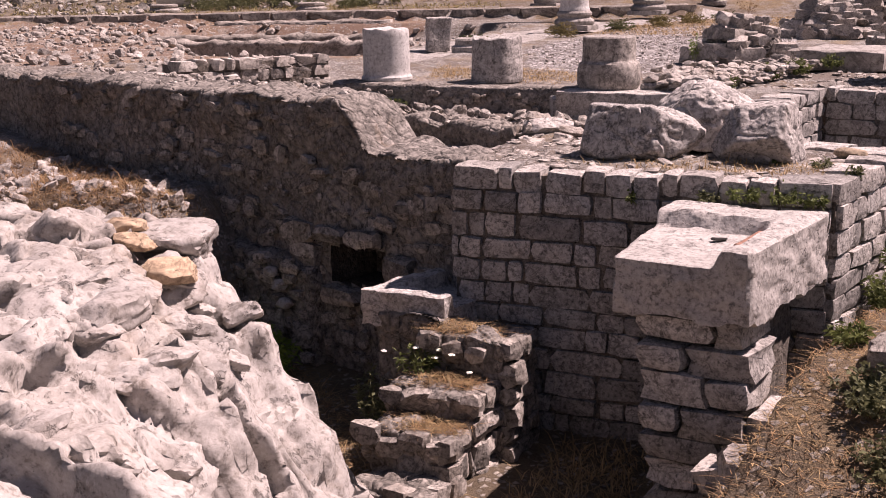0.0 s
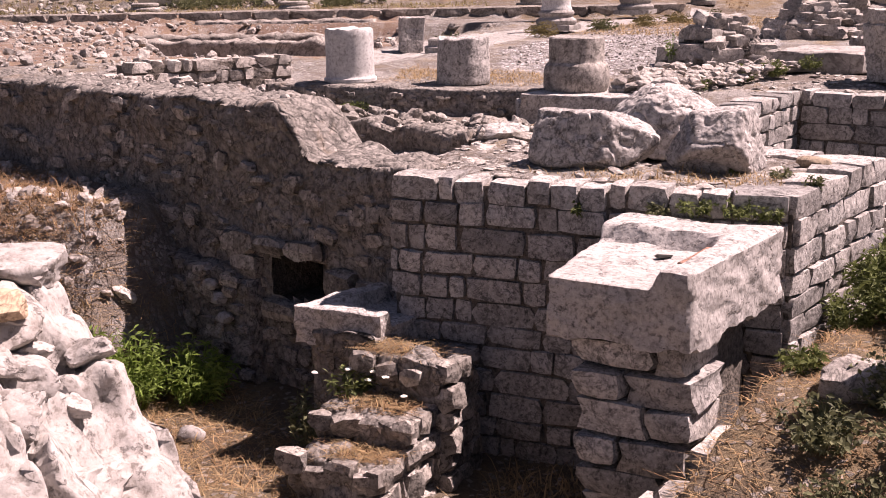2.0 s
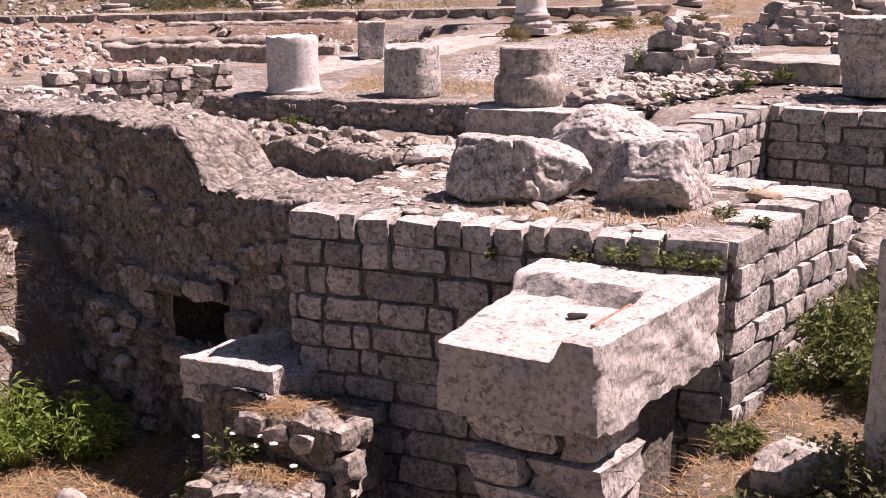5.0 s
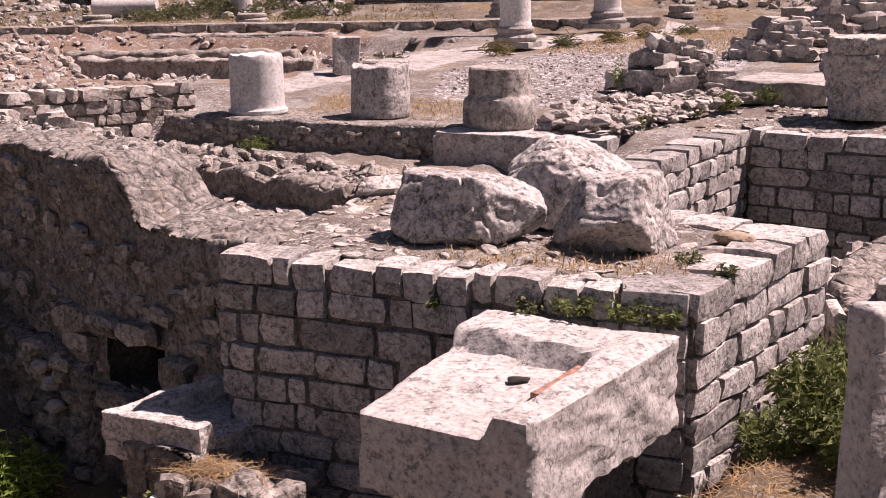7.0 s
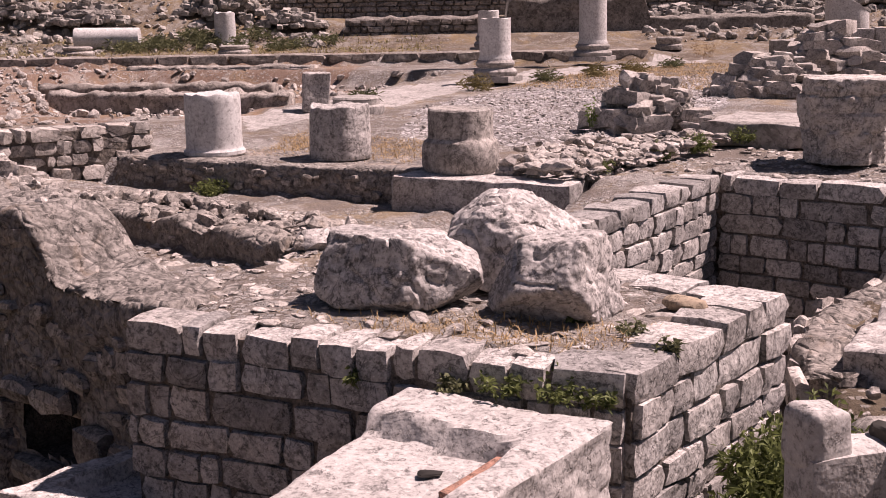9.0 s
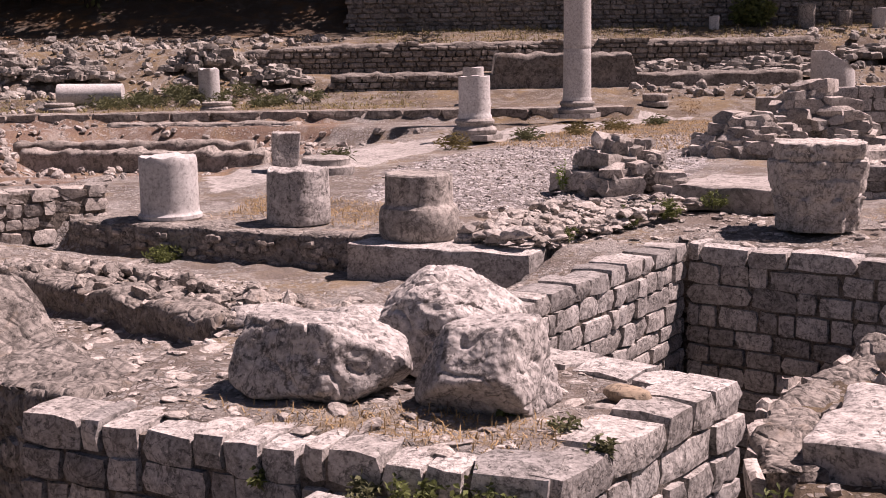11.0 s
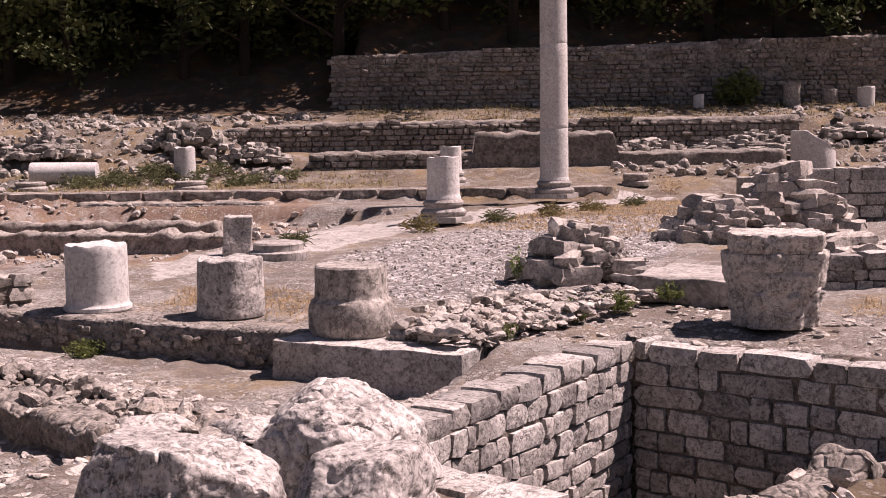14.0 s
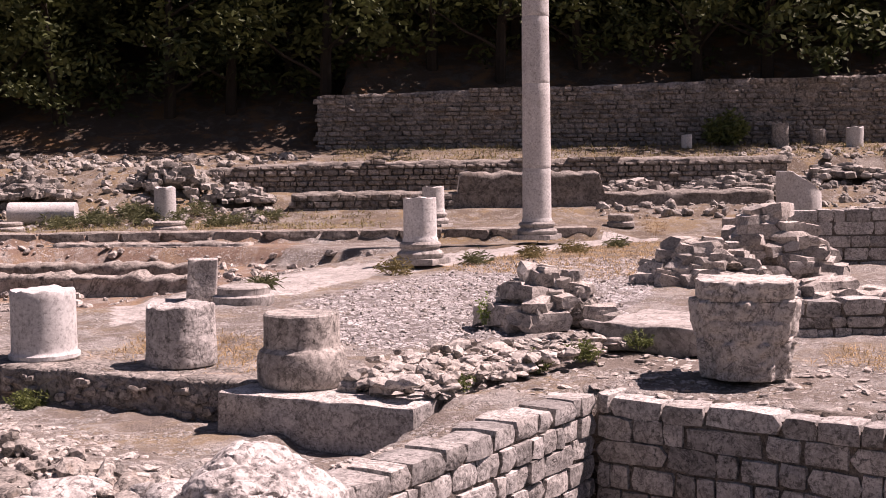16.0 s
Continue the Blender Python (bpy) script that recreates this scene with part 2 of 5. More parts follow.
def worn_box(sx, sy, sz, cuts=6, wear=0.03, rough=0.015, seed=0.0, freq=3.0):
    """A hewn block on z 0 with worn, rounded edges and an uneven skin."""
    bm = box_bm(sx, sy, sz, cuts)
    h = Vector((sx, sy, sz)) / 2
    for v in bm.verts:
        p = v.co - Vector((0, 0, h.z))
        q = Vector([min(max(p[i], -h[i] + wear), h[i] - wear) for i in range(3)])
        d = p - q
        if d.length > 1e-6:
            w = wear * (0.55 + 0.9 * noise.noise(p * 4 + Vector((seed, 3, 1))))
            p = q + d.normalized() * min(d.length, max(wear * 0.2, w + 0.4 * wear))
        nrm = (p.normalized() if p.length > 0 else Vector((0, 0, 1)))
        p = p + nrm * (rough * fbm(p * freq + Vector((seed, seed * 1.7, 0)), 4))
        v.co = p + Vector((0, 0, h.z))
    return bm


def rock_bm(sx, sy, sz, seed, sub=4, planes=16, rough=0.05, sink=0.12, boxy=0.0, near=0.58, far_=0.95):
    """A broken stone: a ball chopped by random planes, its skin roughened, resting on its flat underside at z 0."""
    rnd = random.Random(seed)
    ns = []
    for _ in range(planes):
        v = Vector((rnd.gauss(0, 1), rnd.gauss(0, 1), rnd.gauss(0, 1))).normalized()
        ns.append((v, rnd.uniform(near, far_)))
    bm = bmesh.new()
    bmesh.ops.create_icosphere(bm, subdivisions=sub, radius=1.0)
    off = Vector((seed * 1.31, seed * 0.7, seed * 2.1))
    for v in bm.verts:
        u = v.co.normalized()
        r = 1.0
        if boxy:
            r = 0.95 * (abs(u.x) ** boxy + abs(u.y) ** boxy + abs(u.z) ** boxy) ** (-1.0 / boxy)
        for n, d in ns:
            k = n.dot(u)
            if k > 0.05:
                r = min(r, d / k)
        w = u * r
        r += rough * fbm(w * 2.6 + off, 5) + 0.3 * rough * fbm(w * 10 + off, 3)
        r -= 0.5 * rough * max(0.0, 0.16 - abs(noise.noise(w * 2.1 + off * 1.7))) / 0.16 * max(0.0, 0.6 + noise.noise(w * 1.3 - off))
        v.co = u * r
    lo = min(v.co.z for v in bm.verts) + 2 * sink
    hi = max(v.co.z for v in bm.verts)
    for v in bm.verts:
        v.co.z = max(v.co.z, lo)
        v.co = Vector((v.co.x * sx / 2, v.co.y * sy / 2, (v.co.z - lo) / (hi - lo) * sz))
    return bm


def rock(name, x, y, z, sx, sy, sz, seed, mat, label, rz=0.0, rx=0.0, ry=0.0, sub=4, planes=16, rough=0.05, category="stone", group="", boxy=0.0, near=0.58, far_=0.95):
    ob = new(name, mesh_of(name, rock_bm(sx, sy, sz, seed, sub, planes, rough, 0.12, boxy, near, far_), mat))
    ob.matrix_basis = pose(x, y, z, rx, ry, rz)
    return tagged(ob, label, category, group)


def unit_blocks(count, mat, name="stone_block", seed=5, wear=0.10, jitter=0.05, sharp=55):
    """Shared hewn blocks of unit size, centred, bevelled and knocked out of true."""
    rnd = random.Random(seed)
    out = []
    for i in range(count):
        bm = bmesh.new()
        bmesh.ops.create_cube(bm, size=1.0)
        bmesh.ops.subdivide_edges(bm, edges=bm.edges[:], cuts=1, use_grid_fill=True)
        for v in bm.verts:
            on = sum(1 for q in v.co if abs(q) > 0.4)
            v.co *= (1.0, 1.03, 1.0 - 0.25 * wear, 1.0 - wear)[on]
            v.co += Vector((rnd.uniform(-1, 1), rnd.uniform(-1, 1), rnd.uniform(-1, 1))) * jitter * 0.75
        me = mesh_of(name, bm, mat, True)
        me.set_sharp_from_angle(angle=radians(sharp))
        out.append(me)
    return out


BLOCKS = unit_blocks(12, M_BLOCK, wear=0.10, jitter=0.06, sharp=48)
LUMPS = unit_blocks(8, M_RUBSTONE, "rubble_stone", 9, 0.20, 0.13, 25)
FAR_BLOCKS = unit_blocks(6, M_FARWALL, "far_block", 12, 0.10, 0.09, 25)


def shape_box(name, corners, z0, z1, mat):
    """An upright prism over a plan polygon."""
    n = len(corners)
    vs = [(x, y, z0) for x, y in corners] + [(x, y, z1) for x, y in corners]
    fs = [tuple(range(n - 1, -1, -1)), tuple(range(n, 2 * n))] + [(i, (i + 1) % n, n + (i + 1) % n, n + i) for i in range(n)]
    return pydata(name, vs, fs, mat)


def masonry(name, p0, p1, top, bottom, thick, course, length, label, seed, mat_core=None, proud=0.018, depth=0.2, slope=0.0, blocks=None, most=300, piece="stone_block"):
    """A coursed wall along p0 to p1, its face on the right-hand side; a recessed core of mortar with each block laid into it."""
    rnd = random.Random(seed)
    a, b = Vector((*p0, 0)), Vector((*p1, 0))
    u = (b - a).normalized()
    nrm = Vector((u.y, -u.x, 0))
    span = (b - a).length
    i0 = a - nrm * 0.026 + u * 0.02
    i1 = b - nrm * 0.026 - u * 0.02
    core = new(name, shape_box(name, [(i0 + Vector((0, 0, 0)))[:2], i1[:2], (i1 - nrm * (thick - 0.05))[:2], (i0 - nrm * (thick - 0.05))[:2]], bottom, top - course * 0.28 - max(0, -slope * span), mat_core or M_MORTAR))
    tagged(core, label, "wall", kind="structure")
    rot = Matrix(((u.x, -nrm.x, 0), (u.y, -nrm.y, 0), (0, 0, 1))).to_4x4()
    z = top
    k = 0
    done = 0
    rows = []
    while z > bottom + 0.02:
        h = course * rnd.uniform(0.82, 1.2)
        rows.append((z, h))
        z -= h
    for z, h in rows:
        s = -rnd.uniform(0, 0.5) * length if k % 2 else -rnd.uniform(0, 0.12) * length
        while s < span:
            w = length * rnd.choice((0.5, 0.7, 0.85, 1.0, 1.2, 1.5, 1.9)) * rnd.uniform(0.88, 1.12)
            lo, hi = max(s, 0.0), min(s + w, span)
            if hi > span - 0.3 * length:
                hi = span
                w = span - s + 0.01
            if hi - lo > 0.05 and done < most:
                up = rnd.uniform(-0.014, 0.012) if k == 0 else rnd.uniform(-0.006, 0.006)
                dd = depth * (rnd.uniform(1.2, 1.6) if k == 0 else 1.0)
                out = rnd.uniform(-0.6, 1.0) * proud
                c = a + u * ((lo + hi) / 2) + nrm * (out - dd / 2) + Vector((0, 0, z - h / 2 + up + slope * (lo + hi) / 2))
                gap = rnd.uniform(0.002, 0.014)
                m = Matrix.Translation(c) @ rot @ pose(0, 0, 0, rnd.uniform(-2, 2), rnd.uniform(-1.6, 1.6), rnd.uniform(-1.5, 1.5)) @ Matrix.Diagonal((hi - lo - gap, dd, h - gap + (0.01 if k == 0 else 0), 1))
                part(piece, rnd.choice(blocks or BLOCKS), core, m)
                done += 1
            s += w
        k += 1
    return core


def rough_wall(name, pts, top, bottom, thick, label, mat, step=0.06, amp=0.05, seed=1.0, freq=2.5, ragged=0.05, kind="structure", category="wall", hole=None):
    """A worn rubble wall along a line of plan points, its face to the right-hand side; top is a function of the length run."""
    ps = [Vector((*p, 0)) for p in pts]
    line = []
    run = 0.0
    for a, b in zip(ps, ps[1:]):
        n = max(2, int((b - a).length / step))
        d = (b - a).normalized()
        for i in range(n):
            line.append((a.lerp(b, i / n), Vector((d.y, -d.x, 0)), run + (b - a).length * i / n))
        run += (b - a).length
    d = (ps[-1] - ps[-2]).normalized()
    line.append((ps[-1], Vector((d.y, -d.x, 0)), run))
    hmax = max(top(s) for _, _, s in line) - bottom
    nf = max(3, int(hmax / step))
    nt_ = max(3, int(thick / step))
    verts, faces = [], []
    ring = nf + nt_ + nf // 3 + 1
    for p, n, s in line:
        t = top(s) + ragged * fbm(Vector((s * 3.1, seed, 0)), 4)
        for j in range(ring):
            if j <= nf:
                v = p + Vector((0, 0, bottom + (t - bottom) * j / nf))
            elif j <= nf + nt_:
                v = p - n * (thick * (j - nf) / nt_) + Vector((0, 0, t))
            else:
                v = p - n * thick + Vector((0, 0, t - (t - bottom) * (j - nf - nt_) / (nf // 3)))
            q = v * freq + Vector((seed * 7, seed, 0))
            edge = min(abs(j - nf), abs(j - nf - nt_))
            out = n if j < nf else (Vector((0, 0, 1)) if j < nf + nt_ else -n)
            v = v + out * (amp * fbm(q, 5)) + (Vector((0, 0, -amp * 0.6)) if edge == 0 else Vector())
            verts.append(v[:])
    for i in range(len(line) - 1):
        for j in range(ring - 1):
            k = i * ring + j
            if hole and j < nf:
                zc = (verts[k][2] + verts[k + ring + 1][2]) / 2
                if hole[0] < line[i][2] < hole[1] and hole[2] < zc < hole[3]:
                    continue
            faces.append((k, k + ring, k + ring + 1, k + 1))
    faces.append(tuple(range(ring)))
    faces.append(tuple((len(line) - 1) * ring + j for j in reversed(range(ring))))
    ob = new(name, pydata(name, verts, faces, mat, True))
    return tagged(ob, label, category, kind=kind)


def studs(wall, pts, z0, z1, count, s0, s1, seed, meshes, out=0.0, top=None, most=300, skip=None):
    """Single stones that stand a little proud of a rubble wall's face."""
    rnd = random.Random(seed)
    ps = [Vector((*p, 0)) for p in pts]
    segs = [(a, b, (b - a).length) for a, b in zip(ps, ps[1:])]
    for _ in range(min(count, most)):
        a, b, _l = rnd.choices(segs, [s[2] for s in segs])[0]
        u = (b - a).normalized()
        n = Vector((u.y, -u.x, 0))
        p = a.lerp(b, rnd.random())
        z = rnd.uniform(z0, z1 if top is None else top(p.x, p.y))
        w = rnd.uniform(s0, s1)
        if skip and skip[0] < p.x < skip[1] and skip[2] < z < skip[3]:
            continue
        rot = Matrix(((u.x, -n.x, 0), (u.y, -n.y, 0), (0, 0, 1))).to_4x4()
        m = Matrix.Translation(p + n * (out + rnd.uniform(-0.02, 0.012)) + Vector((0, 0, z))) @ rot @ pose(0, 0, 0, rnd.uniform(-12, 12), rnd.uniform(-14, 14), rnd.uniform(-12, 12)) @ Matrix.Diagonal((w * rnd.uniform(0.9, 1.6), 0.07, w * rnd.uniform(0.55, 0.9), 1))
        part("rubble_stone", rnd.choice(meshes), wall, m)


def block_field(name, p0, p1, z0, z1, course, length, mat, label, seed, proud=0.03, batter=0.0):
    """The face of a large far wall, block by block, joined as one mesh."""
    rnd = random.Random(seed)
    a, b = Vector((*p0, 0)), Vector((*p1, 0))
    u = (b - a).normalized()
    n = Vector((u.y, -u.x, 0))
    span = (b - a).length
    base = []
    for me in FAR_BLOCKS:
        base.append((np.array([v.co[:] for v in me.vertices]), [tuple(p.vertices) for p in me.polygons]))
    vs, fs, cnt = [], [], 0
    z = z0
    while z < z1(0) + 0.5:
        h = course * rnd.uniform(0.75, 1.25)
        s = -rnd.uniform(0, length)
        while s < span:
            w = length * rnd.uniform(0.5, 1.5)
            c = s + w / 2
            if 0 < c < span and z + h * 0.5 < z1(c) and rnd.random() > 0.02:
                q, f = rnd.choice(base)
                k = q * np.array((w - 0.025, 0.25, h - 0.02))
                o = a + u * c + n * (rnd.uniform(0, proud) - 0.1 - batter * (z - z0)) + Vector((0, 0, z + h / 2))
                xy = np.outer(k[:, 0], np.array(u)) - np.outer(k[:, 1], np.array(n)) + np.outer(k[:, 2], np.array((0, 0, 1.0)))
                vs.append(xy + np.array(o))
                fs += [tuple(i + cnt for i in p) for p in f]
                cnt += len(q)
            s += w
        z += h
    return tagged(new(name, pydata(name, np.concatenate(vs).tolist(), fs, mat)), label, "wall", kind="stuff")


def scatter_stones(name, spots, mat, label, seed, category="rubble", flat_=1.0):
    """Loose stones too many to count, as one mesh: spots are (x, y, z, size)."""
    rnd = random.Random(seed)
    base = []
    for i in range(8):
        bm = rock_bm(1, 1, 1, 300 + seed * 10 + i, 2, 9, 0.16, 0.05, 5.0, 0.40, 0.85)
        bm.verts.index_update()
        base.append((np.array([v.co[:] for v in bm.verts]), np.array([[v.index for v in f.verts] for f in bm.faces])))
        bm.free()
    vs, fs, n = [], [], 0
    for x, y, z, s in spots:
        b, f = rnd.choice(base)
        m = np.array(pose(0, 0, 0, rnd.uniform(-25, 25) * flat_, rnd.uniform(-25, 25) * flat_, rnd.uniform(0, 360)).to_3x3())
        k = np.array((s * rnd.uniform(0.8, 1.5), s * rnd.uniform(0.7, 1.1), s * rnd.uniform(0.4, 0.8) * flat_))
        vs.append((b * k) @ m.T + np.array((x, y, z - 0.15 * s)))
        fs.append(f + n)
        n += len(b)
    me = pydata(name, np.concatenate(vs).tolist(), np.concatenate(fs).tolist(), mat)
    return tagged(new(name, me), label, category, kind="stuff")


def blades(spots, mat, name, label, seed, tall=0.12, wide=0.006, lean=0.7, per=1, category="grass"):
    """Thin bent blades, as one mesh: spots are (x, y, z, scale)."""
    rnd = random.Random(seed)
    vs, fs = [], []
    for x, y, z, s in spots:
        for _ in range(per):
            a = rnd.uniform(0, math.tau)
            l = tall * s * rnd.uniform(0.5, 1.4)
            k = lean * rnd.uniform(0.2, 1.4)
            d = Vector((math.cos(a), math.sin(a), 0))
            e = Vector((-d.y, d.x, 0)) * wide * rnd.uniform(0.6, 1.3)
            p = Vector((x + rnd.uniform(-0.04, 0.04), y + rnd.uniform(-0.04, 0.04), z - 0.01))
            m1 = p + d * l * k * 0.35 + Vector((0, 0, l * 0.6 / (0.6 + k)))
            m2 = p + d * l * k + Vector((0, 0, l / (0.8 + k)))
            n = len(vs)
            vs += [(p - e)[:], (p + e)[:], (m1 + e * 0.8)[:], (m1 - e * 0.8)[:], m2[:]]
            fs += [(n, n + 1, n + 2, n + 3), (n + 3, n + 2, n + 4)]
    return tagged(new(name, pydata(name, vs, fs, mat)), label, category, kind="stuff")


def weed(name, x, y, z, r, h, mat, label, seed, count=260, leaf=0.05, wide=0.013, category="plant"):
    """A leafy weed: thin stems from one root and many small bent leaves."""
    rnd = random.Random(seed)
    root = thing(name, pose(x, y, z))
    vs, fs, sv, sf = [], [], [], []
    stems = max(8, count // 14)
    for _ in range(stems):
        a, k = rnd.uniform(0, math.tau), math.sqrt(rnd.random())
        tip = Vector((math.cos(a) * r * k, math.sin(a) * r * k, h * (1.05 - 0.55 * k * k) * rnd.uniform(0.6, 1.1)))
        foot = Vector((math.cos(a) * r * k * 0.35, math.sin(a) * r * k * 0.35, -0.02))
        e = Vector((-math.sin(a), math.cos(a), 0)) * 0.003
        n = len(sv)
        sv += [(foot - e)[:], (foot + e)[:], (tip + e * 0.4)[:], (tip - e * 0.4)[:]]
        sf.append((n, n + 1, n + 2, n + 3))
        for i in range(count // stems):
            f = rnd.uniform(0.25, 1.0)
            p = foot.lerp(tip, f)
            d = Vector((rnd.gauss(0, 1), rnd.gauss(0, 1), rnd.gauss(0.35, 0.6))).normalized()
            s = d.cross(Vector((rnd.gauss(0, 1), rnd.gauss(0, 1), rnd.gauss(0, 1)))).normalized() * wide * rnd.uniform(0.6, 1.3)
            l = leaf * rnd.uniform(0.6, 1.3)
            n = len(vs)
            vs += [p[:], (p + d * l * 0.5 + s)[:], (p + d * l - Vector((0, 0, l * 0.2)))[:], (p + d * l * 0.5 - s)[:]]
            fs += [(n, n + 1, n + 2), (n, n + 2, n + 3)]
    tagged(part("stalk", pydata("stalk", sv, sf, mat), root), kind="stuff")
    tagged(part("foliage", pydata("foliage", vs, fs, mat), root), kind="stuff")
    return tagged(root, label, category)


def lathe_bm(profile, seg=48, cap=True, seed=0.0, rough=0.0, chip=0.0):
    """A turned form from (radius, height) pairs; rough wears its skin, chip breaks its upper edge."""
    bm = bmesh.new()
    rings = []
    for r, z in profile:
        ring = []
        for i in range(seg):
            a = math.tau * i / seg
            d = Vector((math.cos(a), math.sin(a), 0))
            q = r * (1 + rough * fbm(Vector((d.x * 2, d.y * 2, z * 3 + seed)), 4))
            ring.append(bm.verts.new((d.x * q, d.y * q, z)))
        rings.append(ring)
    for a, b in zip(rings, rings[1:]):
        for i in range(seg):
            bm.faces.new((a[i], a[(i + 1) % seg], b[(i + 1) % seg], b[i]))
    if cap:
        for ring, flip in ((rings[0], True), (rings[-1], False)):
            c = bm.verts.new(sum((v.co for v in ring), Vector()) / seg)
            for i in range(seg):
                q = (c, ring[(i + 1) % seg], ring[i]) if flip else (c, ring[i], ring[(i + 1) % seg])
                bm.faces.new(q)
    if chip:
        zt = profile[-1][1]
        for v in bm.verts:
            if v.co.z > zt * 0.8:
                v.co.z += chip * fbm(Vector((v.co.x * 5 + seed, v.co.y * 5, 1.0)), 3) * (1 if v.co.z > zt * 0.95 else 0.5)
    return bm


# ---- the lie of the land ----
F_ORIG, F_AHEAD, F_SIDE = Vector((0.93, 4.37)), Vector((-0.40, 0.9165)), Vector((0.9165, 0.40))


def far(o, d):
    """Plan place in the axis of the far terraces: o metres to their right, d metres towards the hill."""
    p = F_ORIG + F_AHEAD * d + F_SIDE * o
    return p.x, p.y


EDGE = [(-30.0, 15.6), (-12.0, 10.0), (-6.76, 8.33), (-3.9, 7.42), (-2.97, 7.15), (-2.95, 6.86), (-0.56, 6.85), (-0.20, 8.33), (-1.62, 8.85), (-1.15, 11.73), (0.54, 11.28), (6.0, 9.9), (30.0, 4.0)]
UPPER = EDGE + [(140, 4), (140, 200), (-140, 200), (-140, 40)]
BANK_E = [(-0.10, 8.35), (-0.22, 9.0), (-0.26, 9.6), (-0.16, 10.1), (0.15, 10.85), (0.45, 11.3), (5, 10.2), (6, 7.0), (2.0, 6.9), (0.40, 7.6)]
SUNK = [(-17.5, 21.5), (-16.0, 23.45), (-12.1, 24.45), (-8.6, 24.2), (-7.85, 19.0), (-7.7, 16.3), (-7.6, 14.6), (-10.0, 14.2), (-14.5, 18.8)]


def signed(px, py, poly):
    """Distance to a plan polygon, positive inside."""
    best = np.full(px.shape, 1e9)
    ins = np.zeros(px.shape, bool)
    for (x0, y0), (x1, y1) in zip(poly, poly[1:] + poly[:1]):
        dx, dy = x1 - x0, y1 - y0
        t = np.clip(((px - x0) * dx + (py - y0) * dy) / (dx * dx + dy * dy), 0, 1)
        best = np.minimum(best, np.hypot(px - x0 - t * dx, py - y0 - t * dy))
        cond = (y0 > py) != (y1 > py)
        ins ^= cond & (px < dx * (py - y0) / (dy if dy else 1e-9) + x0)
    return np.where(ins, best, -best)


def sm(v, a, b):
    t = np.clip((v - a) / (b - a), 0, 1)
    return t * t * (3 - 2 * t)


def height(px, py):
    px, py = np.asarray(px, float), np.asarray(py, float)
    d = (px - 0.93) * -0.40 + (py - 4.37) * 0.9165
    o = (px - 0.93) * 0.9165 + (py - 4.37) * 0.40
    # lower ground: the dug pit, its banks, the walkway
    low = -0.30 + 0.10 * sm(py, 5.0, 4.0)
    low = low + 1.25 * sm(py + 0.12 * (-px - 5.2), 6.0, 7.5) * sm(-px, 4.75, 5.6) + 0.25 * sm(-px, 6.9, 9)
    right = 0.70 - 0.55 * sm(-py, -5.9, -4.2) + 0.15 * sm(py, 7.2, 8.2)
    low = low + (right - low) * sm(px - 0.25 * (py - 5.6), -0.86, -0.62)
    low = low + (1.05 - low) * sm(-py, -2.6, -1.2)
    low = low + (1.15 - low) * sm(px, 1.0, 1.9) * (py < 7)
    low = np.where((py > 8.45) & (px > -2), -0.1, low)
    e = sm(signed(px, py, BANK_E), 0.02, 0.16)
    low = low + (0.93 - low) * e
    # upper ground
    up = 1.385 + 0.03 * sm(py, 8, 11)
    side = sm(-px, 2.9, 3.3)
    ledge = py - (9.28 + (px + 5.15) * -0.354)
    trench = 1.22 + 0.15 * sm(ledge, -0.02, 0.12) - 0.20 * sm(ledge, 0.5, 1.9)
    up = up + (trench - up) * side
    hollow = sm(-px, 1.95, 2.2) * sm(py, 9.0, 9.7) * (1 - side)
    up = up + (1.14 - up) * hollow
    up = up + (1.43 - up) * sm(py, 11.46, 11.6) * side
    up = up + (1.47 - up) * np.maximum(sm(py, 11.55, 11.75), sm(py, 10.4, 11.4) * sm(px, -2.1, -1.9)) * (1 - side)
    up = up + 0.09 * sm(d, 9, 13)
    sunk = sm(signed(px, py, SUNK), 0.0, 0.35)
    up = up - 0.36 * sunk
    up = up + (1.77 - up) * sm(d, 24.72 - 0.055 * (o + 4), 24.86 - 0.055 * (o + 4)) * sm(-o, -4.5, -3.0)
    up = up + (1.80 - up) * sm(d, 24.5, 27.0)
    up = up + (2.08 - up) * sm(d, 27.0, 29.0)
    up = up + (2.38 - up) * sm(d, 29.5, 30.6)
    up = up + 0.10 * sm(d, 30.3, 32.9)
    up = up + (3.25 - up) * np.maximum(sm(d, 33.35, 33.8), sm(d, 29.8, 33.0) * sm(-o, 5.2, 7.0))
    up = up + (3.75 - up) * sm(d, 33.5, 38.0)
    hill = 5.30 + 0.55 * (d - 39.2)
    up = np.where(d > 38.9, up + (hill - up) * sm(d, 38.9, 39.5) * sm(o, -3.4, -3.0), up)
    slope = 3.6 + 0.45 * (d - 37.5)
    up = np.where((d > 37.5) & (o < -3.5), np.maximum(up, slope), up)
    s = signed(px, py, UPPER)
    back = np.where((px > -4.5) & (px < -3.4) & (py > 7.2) & (py < 8.4), 0.50, 0.10)
    k = np.clip((s - back) / 0.08, 0, 1)
    z = low + (up - low) * k
    z = z - 0.12 * np.clip((-d - 6) / 10, 0, 6)
    return z


def grid_axis(parts):
    out = []
    for a, b, s in parts:
        n = max(1, int(round((b - a) / s)))
        out += [a + (b - a) * i / n for i in range(n)]
    return np.array(out + [parts[-1][1]])


